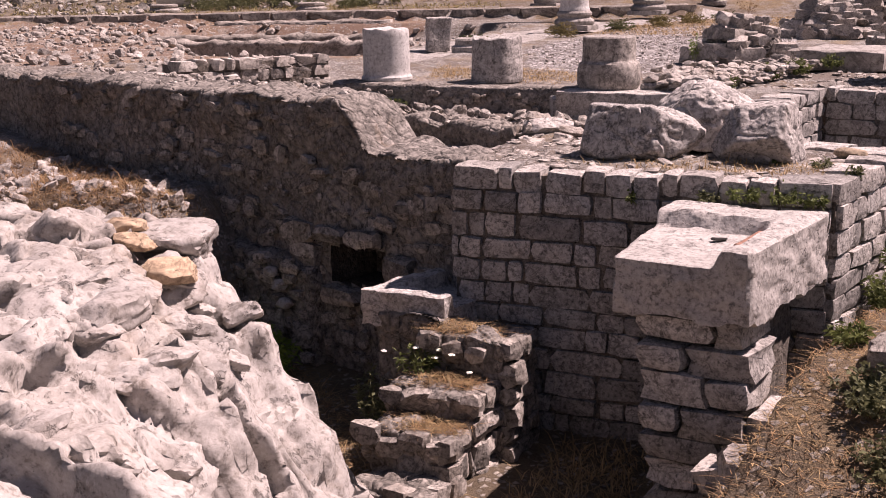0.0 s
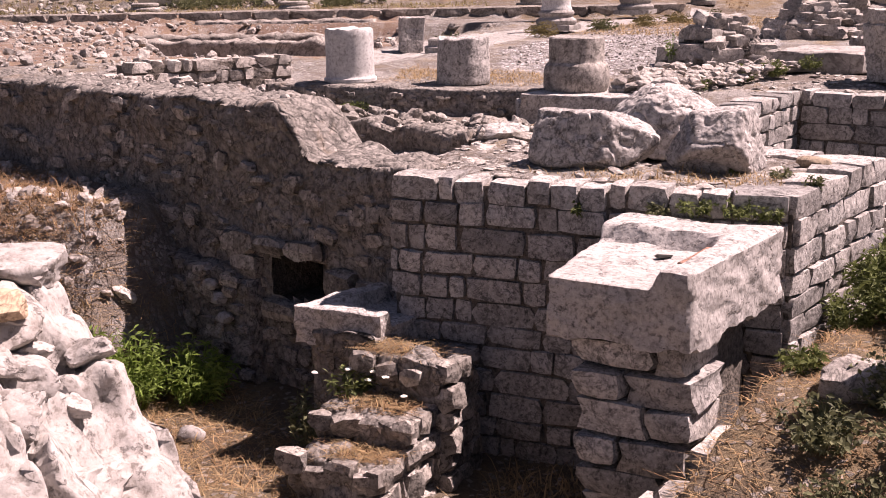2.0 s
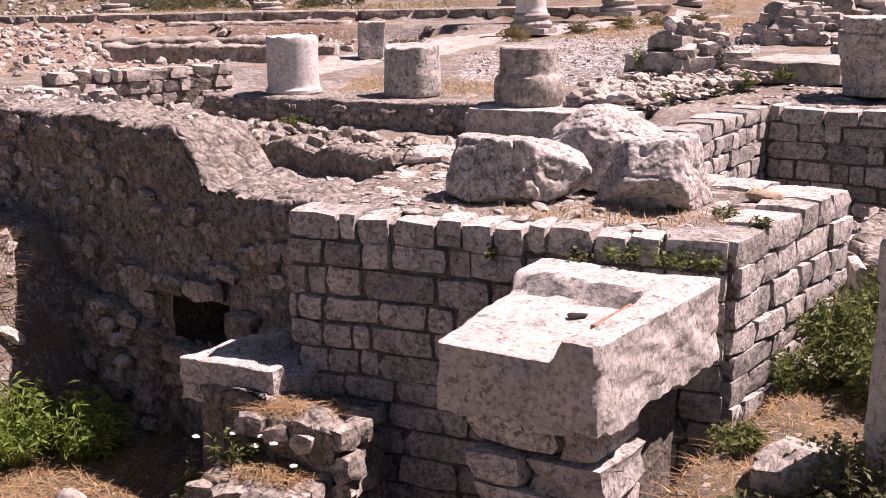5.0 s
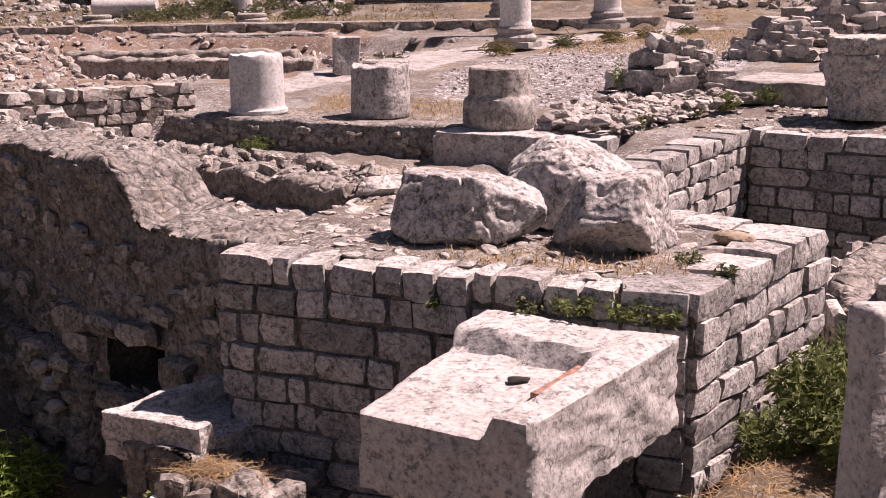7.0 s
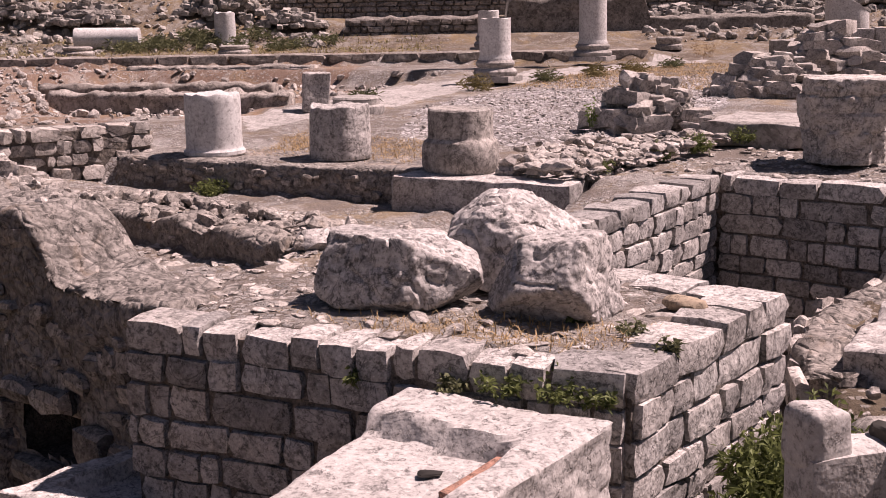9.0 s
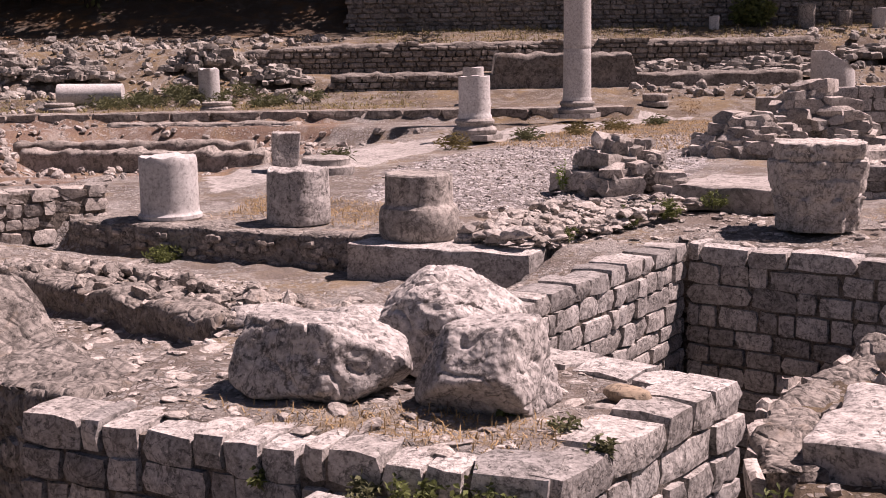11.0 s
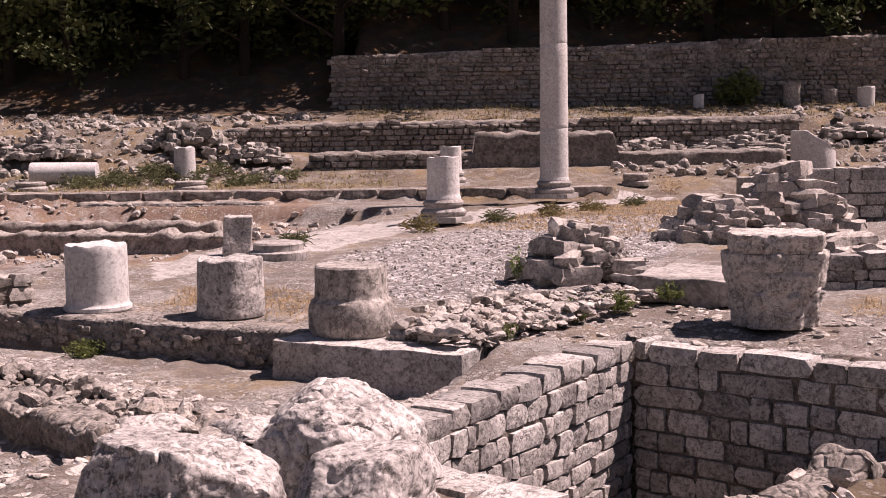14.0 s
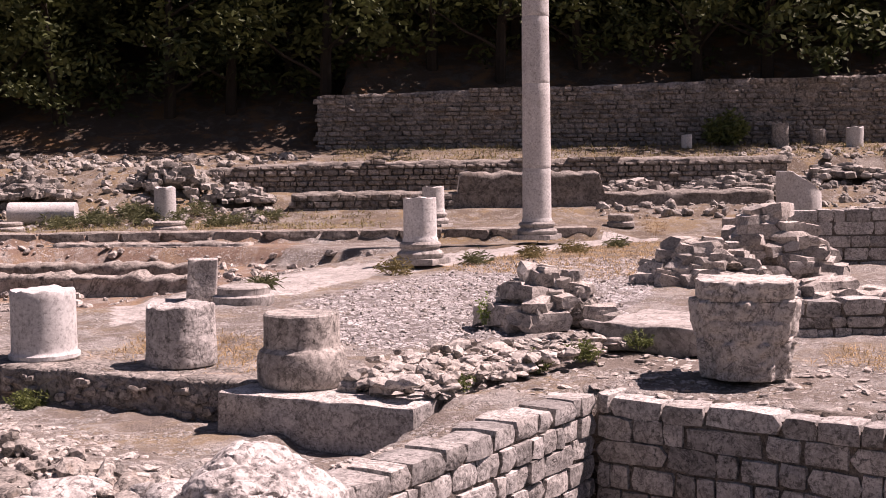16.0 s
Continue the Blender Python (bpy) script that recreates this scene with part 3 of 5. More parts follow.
gx = grid_axis([(-140, -40, 10), (-40, -20, 1.0), (-20, -8, 0.3), (-8, 2.5, 0.06), (2.5, 8, 0.3), (8, 20, 1.5), (20, 140, 12)])
gy = grid_axis([(-60, -6, 6), (-6, 1, 0.5), (1, 4, 0.12), (4, 14, 0.06), (14, 36, 0.2), (36, 56, 0.5), (56, 200, 12)])
GX, GY = np.meshgrid(gx, gy)
GZ = height(GX, GY)
flat = [n3(x, y, 0, 1.7) * 0.035 + n3(x, y, 5, 6.0) * 0.026 for x, y in zip(GX.ravel(), GY.ravel())]
GZ = GZ + np.array(flat).reshape(GZ.shape)
nx, ny = len(gx), len(gy)
idx = np.arange(nx * ny).reshape(ny, nx)
gf = np.stack([idx[:-1, :-1], idx[:-1, 1:], idx[1:, 1:], idx[1:, :-1]], -1).reshape(-1, 4)
g_me = pydata("ground", np.stack([GX, GY, GZ], -1).reshape(-1, 3).tolist(), gf.tolist(), M_GROUND, True)
g_me.materials.append(M_GRASSBED)
g_me.materials.append(M_MOSAIC)
g_me.materials.append(M_PAVE)
g_me.materials.append(M_SLOPE)
g_me.materials.append(M_FARGROUND)
g_me.materials.append(M_REDGROUND)
cx, cy = GX[:-1, :-1] + 0.03, GY[:-1, :-1] + 0.03
cd = (cx - 0.93) * -0.40 + (cy - 4.37) * 0.9165
co = (cx - 0.93) * 0.9165 + (cy - 4.37) * 0.40
wob = np.array([0.25 * n3(x, y, 2, 1.3) for x, y in zip(cx.ravel(), cy.ravel())]).reshape(cx.shape)
mi = np.zeros(cx.shape, int)
mi[signed(cx, cy, UPPER) < 0.1] = 1
mi[(cx < -5.0 + wob) & (cy > 6.3 + wob) & (cy < 9) & (signed(cx, cy, UPPER) < 0.1)] = 0
mi[(cd > 12.5 + wob * 3) & (co < -3.2 + wob * 3)] = 6
mi[cd > 25.4 + wob] = 5
mi[(cd > 18 + wob * 6) & (co > -0.5)] = 5
MOSAIC = [(-3.7, 13.1), (-1.9, 14.6), (-2.2, 18.5), (-3.6, 23.5), (-5.3, 22.5), (-5.9, 17.0), (-5.0, 14.0)]
mi[signed(cx + wob, cy + wob, MOSAIC) > 0] = 2
PATH = [(-7.4, 14.6), (-7.5, 16.3), (-7.7, 19.5), (-7.2, 24.0), (-5.4, 28.6), (-4.4, 28.2), (-5.9, 23.5), (-6.3, 18.5), (-6.3, 15.5), (-6.5, 13.6)]
mi[signed(cx + wob * 0.3, cy, PATH) > 0] = 3
mi[(cd > 36.5 + wob * 8) & (co < -3)] = 4
mi[(cd > 38.3)] = 4
g_me.polygons.foreach_set("material_index", mi.ravel().astype(np.int32))
ground = tagged(new("ground", g_me), "stony dry ground with pits, gravel and pale paving", "ground", kind="structure")


def hz(x, y):
    return float(height(x, y)) + n3(x, y, 0, 1.7) * 0.035 + n3(x, y, 5, 6.0) * 0.026


# ---- the coursed walls of the pits ----
wall_a = masonry("wall_south", (-2.95, 6.86), (-0.60, 6.85), 1.40, -0.45, 0.35, 0.142, 0.225, "coursed grey limestone wall of the dug pit", 11)
wall_r = masonry("wall_east", (-0.565, 6.87), (-0.19, 8.36), 1.41, 0.55, 0.35, 0.142, 0.24, "sunlit coursed limestone side wall", 12)
wall_b = masonry("wall_inner_east", (-1.63, 8.80), (-1.155, 11.72), 1.47, -0.1, 0.35, 0.13, 0.19, "sunlit wall of small limestone blocks", 13)
wall_c = masonry("wall_inner_south", (-1.14, 11.73), (3.5, 10.5), 1.47, -0.1, 0.35, 0.145, 0.26, "shaded wall of squared limestone blocks", 14, most=270)
wall_n = masonry("wall_back", (-0.20, 8.34), (-1.62, 8.85), 1.40, 0.3, 0.35, 0.15, 0.3, "worn back edge of the stone platform", 15)


def top_d(s):
    # runs from the far left to the corner by the coursed wall
    x = s
    return 1.74 if x < 8.28 else (1.74 - (x - 8.28) * 1.1 if x < 8.57 else 1.40)


wall_d = rough_wall("wall_west", [(-12.0, 10.0), (-6.76, 8.33), (-3.9, 7.42), (-2.93, 7.12)], top_d, -0.5, 0.55, "tall dark rubble wall with a drain hole", M_RUBWALL, 0.045, 0.05, 3.0, 3.0, 0.05, hole=(8.16, 8.70, 0.36, 0.66))

# ---- the basin block and the stones below it ----
lint = [(-1.55, 5.67), (-0.84, 5.56), (-0.585, 6.70), (-1.50, 6.80)]


def basin(name, W, L, H, sunk, depth, z, quad, label, seed, mat):
    """A hewn block over a plan quadrilateral, its top sunk by depth where sunk(x, y) is 1; x to the right and y backwards, both from 0 to 1."""
    bm = box_bm(W, L, H, 0)
    bmesh.ops.subdivide_edges(bm, edges=bm.edges[:], cuts=34, use_grid_fill=True)
    fl, fr, br, bl = [Vector((*q, 0)) for q in quad]
    for v in bm.verts:
        u, w, t = v.co.x / W + 0.5, v.co.y / L + 0.5, v.co.z / H
        jit = 0.012 * noise.noise(Vector((u * 9, w * 9, seed)))
        k = sunk(u + jit, w + jit)
        c = Vector((v.co.x, v.co.y, t * (H - depth * k)))
        edge = sum(1 for q in (u, w, t) if q < 0.002 or q > 0.998)
        skin = c - Vector((0, 0, H / 2))
        if edge > 1:
            skin *= 0.978 - 0.022 * noise.noise(skin * 8 + Vector((seed, 0, 0)))
        if t < 0.06:
            skin.z += 0.11 * max(0.0, fbm(Vector((u * 2.2, w * 3.4 + seed, 0)), 3) + 0.25) * (0.3 + 0.9 * u)
        rough = 0.010 if k > 0.5 and t > 0.9 else 0.022
        skin += Vector((u - 0.5, w - 0.5, t - 0.5)).normalized() * rough * fbm(skin * 6 + Vector((seed, 1, 2)), 5)
        u, w = skin.x / W + 0.5, skin.y / L + 0.5
        q = fl.lerp(fr, u).lerp(bl.lerp(br, u), w)
        v.co = Vector((q.x, q.y, skin.z + H / 2))
    ob = new(name, mesh_of(name, bm, mat))
    ob.matrix_basis = pose(0, 0, z)
    return tagged(ob, label, "stone block")


def ease(v, a, b):
    t = min(1.0, max(0.0, (v - a) / (b - a)))
    return t * t * (3 - 2 * t)


lintel = basin("basin_block", 0.72, 1.15, 0.40, lambda u, w: ease(0.80 - u + 0.03 * math.sin(w * 5), 0.0, 0.07) * ease(0.76 - w - 0.08 * u, 0.0, 0.06), 0.09, 0.875, lint, "hewn limestone basin block with a sunk field, resting on rough blocks", 4.0, M_LINTEL)
part("red_mortar", mesh_of("red_mortar", worn_box(0.05, 0.42, 0.03, 8, 0.008, 0.008, 2), M_RED), lintel, pose(-0.935, 6.20, 0.312, 0, 0, -12.5), "reddish mortar along the rim")
# no hole is cut: a thin lump in near-black colour stands for its shade
drain = part("drain_hole", mesh_of("drain_hole", rock_bm(0.13, 0.075, 0.012, 77, 3), plain("hollow_shade", (0.03, 0.027, 0.025))), lintel, pose(-1.10, 6.16, 0.321, 0, 0, 20), "stand-in for a small drain hole, its shade painted near-black")

trough = basin("trough_block", 0.58, 0.62, 0.25, lambda u, w: ease(u, 0.22, 0.30) * ease(w, 0.24, 0.32) * ease(1.0 - w, 0.0, 0.02), 0.10, 0.375, [(-3.46, 6.52), (-2.86, 6.50), (-2.78, 6.87), (-3.21, 7.30)], "grey limestone trough slab beside the shaded wall", 9.0, M_BLOCK)

# rough blocks that carry the basin block
pier_rnd = random.Random(8)
PIER_BLOCKS = unit_blocks(8, M_BLOCK, "rough_block", 27, 0.10, 0.11, 30)
pier = thing("stone_pier", pose(-1.12, 5.86, -0.35))
zz = 1.23
for k, ws in enumerate(((0.40, 0.15), (0.24, 0.36), (0.36, 0.22), (0.2, 0.34, 0.16), (0.42, 0.3), (0.3, 0.3), (0.4, 0.24), (0.25, 0.4))):
    hgt = pier_rnd.uniform(0.135, 0.175)
    x = -0.27
    for w in ws:
        m = pose(x + w / 2 + k * 0.008, pier_rnd.uniform(-0.04, 0.04), zz - hgt / 2, pier_rnd.uniform(-3, 3), pier_rnd.uniform(-3, 3), pier_rnd.uniform(-12, -4)) @ Matrix.Diagonal((w - 0.012, 0.42, hgt - 0.012, 1))
        part("rough_block", pier_rnd.choice(PIER_BLOCKS), pier, m)
        x += w
    zz -= hgt
part("core", mesh_of("core", worn_box(0.46, 0.8, 1.22, 5, 0.03, 0.02, 3), M_MORTAR), pier, pose(0.06, 0.33, 0.0, 0, 0, -12))
tagged(pier, "pier of rough dark limestone blocks under the basin block", "pier")

# broken stub of a wall in the pit, stepping down towards the path
steps = thing("broken_rubble_stump", pose(-2.68, 6.20, -0.4))
for px, py, sx, sy, sz, sd in ((0.06, 0.28, 0.60, 0.36, 0.84, 1), (-0.06, -0.02, 0.62, 0.36, 0.60, 2), (-0.10, -0.32, 0.58, 0.36, 0.42, 3), (-0.06, -0.60, 0.50, 0.34, 0.20, 4)):
    part("rubble_core", mesh_of("rubble_core", worn_box(sx, sy, sz, 16, 0.06, 0.06, sd * 5.0, 5), M_RUBWALL), steps, pose(px, py, 0, 0, 0, -10))
stump_rnd = random.Random(4)
for tier, (px, py, sx, top_z) in enumerate(((0.06, 0.28, 0.60, 0.84), (-0.06, -0.02, 0.62, 0.60), (-0.10, -0.32, 0.58, 0.42), (-0.06, -0.60, 0.50, 0.20))):
    z_ = top_z
    while z_ > 0.06:
        h_ = stump_rnd.uniform(0.11, 0.17)
        for k in range(3):
            m = pose(px + sx * 0.46 + stump_rnd.uniform(-0.03, 0.02), py - 0.14 + 0.13 * k, z_ - h_ / 2 + 0.01, stump_rnd.uniform(-5, 5), stump_rnd.uniform(-5, 5), stump_rnd.uniform(-18, 2)) @ Matrix.Diagonal((0.13, 0.15, h_ - 0.01, 1))
            part("embedded_stone", stump_rnd.choice(LUMPS), steps, m)
        z_ -= h_
    for k in range(4):
        w_ = stump_rnd.uniform(0.12, 0.2)
        m = pose(px - sx * 0.42 + k * sx * 0.27, py - 0.16 + stump_rnd.uniform(-0.02, 0.02), top_z - 0.05 + stump_rnd.uniform(-0.05, 0.03), stump_rnd.uniform(-14, 14), stump_rnd.uniform(-14, 14), stump_rnd.uniform(-20, 20)) @ Matrix.Diagonal((w_, 0.12, stump_rnd.uniform(0.09, 0.14), 1))
        part("embedded_stone", stump_rnd.choice(LUMPS), steps, m)
tagged(steps, "broken stepped stump of rubble masonry with dry grass", "rubble masonry")

M_OCHRE = stone("ochre_stone", (0.60, 0.46, 0.33), (0.52, 0.38, 0.26), (0.32, 0.23, 0.16), 0.3)

# ---- the white rubble mass by the path ----
def mound(px, py):
    edge = np.interp(py, [0.8, 1.5, 2.5, 2.9, 3.26, 3.6], [-1.3, -1.62, -2.08, -2.27, -2.42, -2.5])
    top = 1.79 - 0.10 * (3.3 - py)
    run = px - edge + 0.06 * np.sin(py * 9.0)
    z = top - np.where(run > 0, 0.90 * run + 0.75 * run * run, 0.0) - 0.05 * sm(run, -0.25, 0.05)
    z = np.maximum(z, -0.3)
    return -0.3 + (z + 0.3) * sm(-py, -3.50, -3.30)


mx, my = np.meshgrid(np.arange(-5.0, -0.5, 0.02), np.arange(1.0, 3.8, 0.02))
mz = mound(mx, my)
mv = []
def facets(v, s, amp, seed):
    """Height of broken stone faces: each cell is a tilted plane at its own level."""
    q = v * s + Vector((0.35 * noise.noise(v * 5), 0.35 * noise.noise(v * 5 + Vector((9, 0, 0))), seed))
    dist, pts = noise.voronoi(q)
    c = pts[0]
    h = noise.cell_vector(c * 31.7 + Vector((seed, 0, 0)))
    e = min(1.0, (dist[1] - dist[0]) * 4.5)
    t = q - c
    return amp * (e * (0.35 + 0.9 * h.x + (h.y - 0.5) * 1.7 * t.x + (h.z - 0.5) * 1.7 * t.y) - 0.2)


for x, y, z in zip(mx.ravel(), my.ravel(), mz.ravel()):
    v = Vector((x, y, z * 0.8))
    kk = facets(v, 2.2, 0.085, 0.0) + facets(v, 4.6, 0.060, 4.0) + facets(v, 10.0, 0.022, 7.0) + 0.05 * noise.noise(v * 1.6) + 0.022 * fbm(v * 7, 5)
    mv.append((x + 0.8 * kk, y - 0.5 * kk, z + kk - 0.06))
ii = np.arange(mx.size).reshape(mx.shape)
mf = np.stack([ii[:-1, :-1], ii[:-1, 1:], ii[1:, 1:], ii[1:, :-1]], -1).reshape(-1, 4)
white_mass = tagged(new("rubble_mass", pydata("rubble_mass", mv, mf.tolist(), M_WHITE, True)), "sun-bleached white mass of broken rubble masonry", "rubble masonry")

mass_rnd = random.Random(15)
for i in range(74):
    y = mass_rnd.uniform(1.9, 3.2)
    x = mass_rnd.uniform(-3.1, -0.68 - 0.42 * y)
    z = float(mound(x, y))
    s = mass_rnd.uniform(0.10, 0.26)
    part("broken_stone", mesh_of("broken_stone", rock_bm(s * 1.4, s, s * 0.5, 800 + i, 4, 12, 0.09, 0.1, 4.0, 0.55, 0.95), M_WHITE), white_mass, pose(x, y, z - 0.24 * s, mass_rnd.uniform(-18, 18), mass_rnd.uniform(-18, 18), mass_rnd.uniform(0, 360)))
for x, y, z, s in ((-2.42, 3.0, 1.78, 0.17), (-3.0, 3.1, 1.78, 0.16), (-2.22, 2.95, 1.70, 0.2), (-2.55, 3.08, 1.78, 0.22)):
    part("ochre_stone", mesh_of("ochre_stone", rock_bm(s * 1.0, s * 0.7, s * 0.35, int(s * 900 + x * 30), 4, 9, 0.08, 0.1, 5.0, 0.5, 0.9), M_OCHRE), white_mass, pose(x, y, z - 0.03), "ochre stained stone")

# ---- boulders on the platform ----
def split_rock(x, y, z, faces, label, seed, rz=0.0, rough=0.02, crisp=28.0):
    """A boulder bounded by broken faces (normal, metres from its middle), its arrises worn and its skin pitted."""
    ns = [(Vector(n).normalized(), d) for n, d in faces]
    bm = bmesh.new()
    bmesh.ops.create_icosphere(bm, subdivisions=6, radius=1.0)
    off = Vector((seed * 1.3, seed * 0.7, seed))
    for v in bm.verts:
        u = v.co.normalized()
        g = sum((max(0.0, n.dot(u)) / d) ** crisp for n, d in ns) ** (-1.0 / crisp)
        w = u * g
        dent = abs(noise.noise(w * 7.0 + off))
        g += 0.8 * rough * fbm(w * 4.0 + off, 5) - 0.7 * rough * max(0.0, 0.14 - dent) / 0.14 + 0.35 * rough * fbm(w * 24.0 - off, 3)
        v.co = u * g
    ob = new("boulder", mesh_of("boulder", bm, M_ROCK))
    ob.matrix_basis = pose(x, y, z, 0, 0, rz)
    return tagged(ob, label, "boulder")


split_rock(-1.87, 7.56, 1.58, [((0.05, 0.10, 1), 0.15), ((0.42, 0.0, 0.9), 0.185), ((-1, -0.2, 0.2), 0.37), ((-0.1, -1, 0.28), 0.205), ((0.5, -0.85, 0.15), 0.25), ((0.9, 0.3, 0.1), 0.37), ((0.6, -0.1, -0.8), 0.27), ((0.1, 1, 0.2), 0.25), ((0, 0, -1), 0.185), ((-0.5, -0.4, -0.75), 0.34), ((-0.5, -0.62, 0.6), 0.31), ((0.1, -0.7, -0.7), 0.26)],
           "long angular grey limestone boulder lying on the platform", 3.0, 4.0, 0.022)
split_rock(-1.13, 7.60, 1.585, [((-0.1, -0.82, 0.55), 0.185), ((-0.7, -0.55, 0.42), 0.20), ((-0.9, 0.1, 0.4), 0.225), ((-0.1, 0.0, 1), 0.175), ((1, -0.1, 0.15), 0.205), ((0.12, -0.75, -0.65), 0.195), ((0, 0, -1), 0.20), ((0, 1, 0.2), 0.22), ((0.6, -0.75, 0.15), 0.25), ((-0.5, 0, -0.8), 0.25), ((0.55, 0, 0.83), 0.25)],
           "rounded pale limestone boulder with an undercut front", 8.0, 0.0, 0.018)
split_rock(-1.62, 8.26, 1.61, [((-0.6, -0.25, 0.76), 0.20), ((0.5, -0.1, 0.86), 0.20), ((0, 0, 1), 0.225), ((-0.15, -0.95, 0.3), 0.25), ((-0.95, -0.3, 0.1), 0.29), ((0.95, -0.1, 0.3), 0.31), ((0, 1, 0.3), 0.26), ((0, 0, -1), 0.22), ((0.1, -0.6, 0.8), 0.235), ((0.6, -0.8, 0), 0.32)],
           "peaked broken limestone boulder leaning behind another", 14.0, 0.0, 0.028)
rock("cobble", -0.60, 7.90, 1.39, 0.22, 0.15, 0.07, 31, stone("ochre_cobble", (0.46, 0.36, 0.26), (0.38, 0.30, 0.22), (0.2, 0.16, 0.12), 0.2), "ochre rounded stone on the platform", sub=3)

# ---- column drums, plinth and drum wall ----
drum_wall = rough_wall("wall_drum", [(-6.70, 11.52), (-3.15, 11.42)], lambda s: 1.45, 1.05, 0.9, "low plastered wall that carries the column drums", M_RUBWALL, 0.06, 0.02, 5.0, 3.0, 0.015)


def drum(name, x, y, z, prof, mat, label, seed, rough=0.01, chip=0.02, tilt=0.0):
    ob = new(name, mesh_of(name, lathe_bm(prof, 56, True, seed, rough, chip), mat))
    ob.matrix_basis = pose(x, y, z, tilt, tilt, seed * 40)
    return tagged(ob, label, "column drum")


def straight(r, h, n=9, r1=None):
    r1 = r if r1 is None else r1
    return [(r * 0.985, 0.0)] + [(r + (r1 - r) * i / n, 0.01 + (h - 0.02) * i / n) for i in range(n + 1)] + [(r1 * 0.965, h)]


drum("column_drum", -5.87, 11.91, 1.45, [(0.272, 0), (0.285, 0.015), (0.285, 0.045), (0.268, 0.06)] + [(0.262 - 0.004 * i / 9, 0.075 + 0.47 * i / 9) for i in range(10)] + [(0.25, 0.565)], M_MARBLE, "pale smooth column drum with a chipped top", 1.0, 0.006, 0.035)
drum("column_drum", -4.60, 12.03, 1.45, straight(0.28, 0.47, 12, 0.265), M_ROCK, "broken rough column drum with dark stains", 2.0, 0.05, 0.04)
drum("column_stump", -3.20, 11.50, 1.455, [(0.29, 0), (0.315, 0.05), (0.315, 0.20), (0.30, 0.25), (0.275, 0.27)] + [(0.268 - 0.006 * i / 8, 0.28 + 0.22 * i / 8) for i in range(9)] + [(0.25, 0.512)], M_DARKCOL, "lichened column stump with a broken moulded foot", 3.0, 0.025, 0.012)
plinth = new("plinth_slab", mesh_of("plinth_slab", worn_box(1.52, 0.88, 0.42, 16, 0.025, 0.010, 3, 3), M_BLOCK))
plinth.matrix_basis = pose(-2.84, 11.45, 1.04, 0, 0, -3)
tagged(plinth, "grey hewn plinth slab under a column stump", "plinth")
foot = new("plinth_foot", mesh_of("plinth_foot", worn_box(0.3, 0.5, 0.30, 8, 0.04, 0.012, 6, 3), M_BLOCK))
foot.matrix_basis = pose(-3.66, 11.48, 1.08, 0, 0, 20)
tagged(foot, "dark hewn block beside the plinth", "stone block")

# the ledge behind the dark wall
ledge = rough_wall("wall_ledge", [(-5.6, 9.45), (-3.15, 8.58)], lambda s: 1.42, 1.1, 0.30, "low ragged ledge of rubble", M_RUBWALL, 0.04, 0.03, 7.0, 4.0, 0.05)
rock("fallen_block", -2.95, 8.75, 1.33, 0.55, 0.4, 0.16, 41, M_ROCK, "flat broken block at the end of the ledge", 10, sub=4, planes=12)
rock("fallen_block", -2.45, 8.9, 1.37, 0.6, 0.45, 0.12, 42, M_BLOCK, "flat grey slab on the platform", -15, sub=4, planes=14)

# ---- the capital ----
def capital_bm(t0, t1):
    """The band of the capital between two heights, 0 the foot and 1 the top."""
    bm = bmesh.new()
    seg, rows = 96, max(6, int(46 * (t1 - t0)))
    rings = []
    for j in range(rows + 1):
        t = t0 + (t1 - t0) * j / rows
        z = 0.67 * t
        ring = []
        for i in range(seg):
            a = math.tau * i / seg
            sq = 1.0 / max(abs(math.cos(a)), abs(math.sin(a)))
            r = 0.295 + 0.075 * t
            k = max(0.0, (t - 0.35) / 0.65)
            r = r * (1 - k) + k * (0.345 * (0.45 + 0.55 * sq))
            row = 0 if t < 0.40 else 1
            lt = t / 0.40 if row == 0 else (t - 0.40) / 0.42
            if t < 0.84:
                ph = (a * 8 / math.tau + 0.5 * row) % 1.0 - 0.5
                w = 0.47 * math.sqrt(max(0.0, 1 - min(1, lt) ** 3))
                leaf = max(0.0, 1 - (abs(ph) / max(w, 1e-3)) ** 2) if lt <= 1 else 0.0
                r += leaf * (0.012 + 0.022 * lt ** 2) + 0.008 * leaf * math.cos(ph * 34) - 0.022 * (1 - leaf)
            p = Vector((math.cos(a) * 3, math.sin(a) * 3, z * 9))
            crack = abs(noise.noise(p * 1.1 + Vector((2, 5, 1))))
            r += 0.012 * fbm(p * 1.6, 4) - 0.020 * max(0.0, 0.10 - crack) / 0.10
            if t > 0.6:
                r -= 0.05 * max(0.0, noise.noise(p * 0.45 + Vector((4, 2, 0))))
            ring.append(bm.verts.new((r * math.cos(a), r * math.sin(a), z + 0.01 * fbm(p * 2, 2) * (1 if j else 0))))
        rings.append(ring)
    for a, b in zip(rings, rings[1:]):
        for i in range(seg):
            bm.faces.new((a[i], a[(i + 1) % seg], b[(i + 1) % seg], b[i]))
    c = bm.verts.new((0, 0, 0.67 * t1 + 0.002))
    for i in range(seg):
        bm.faces.new((c, rings[-1][i], rings[-1][(i + 1) % seg]))
    bm.faces.new(list(reversed(rings[0])))
    return bm


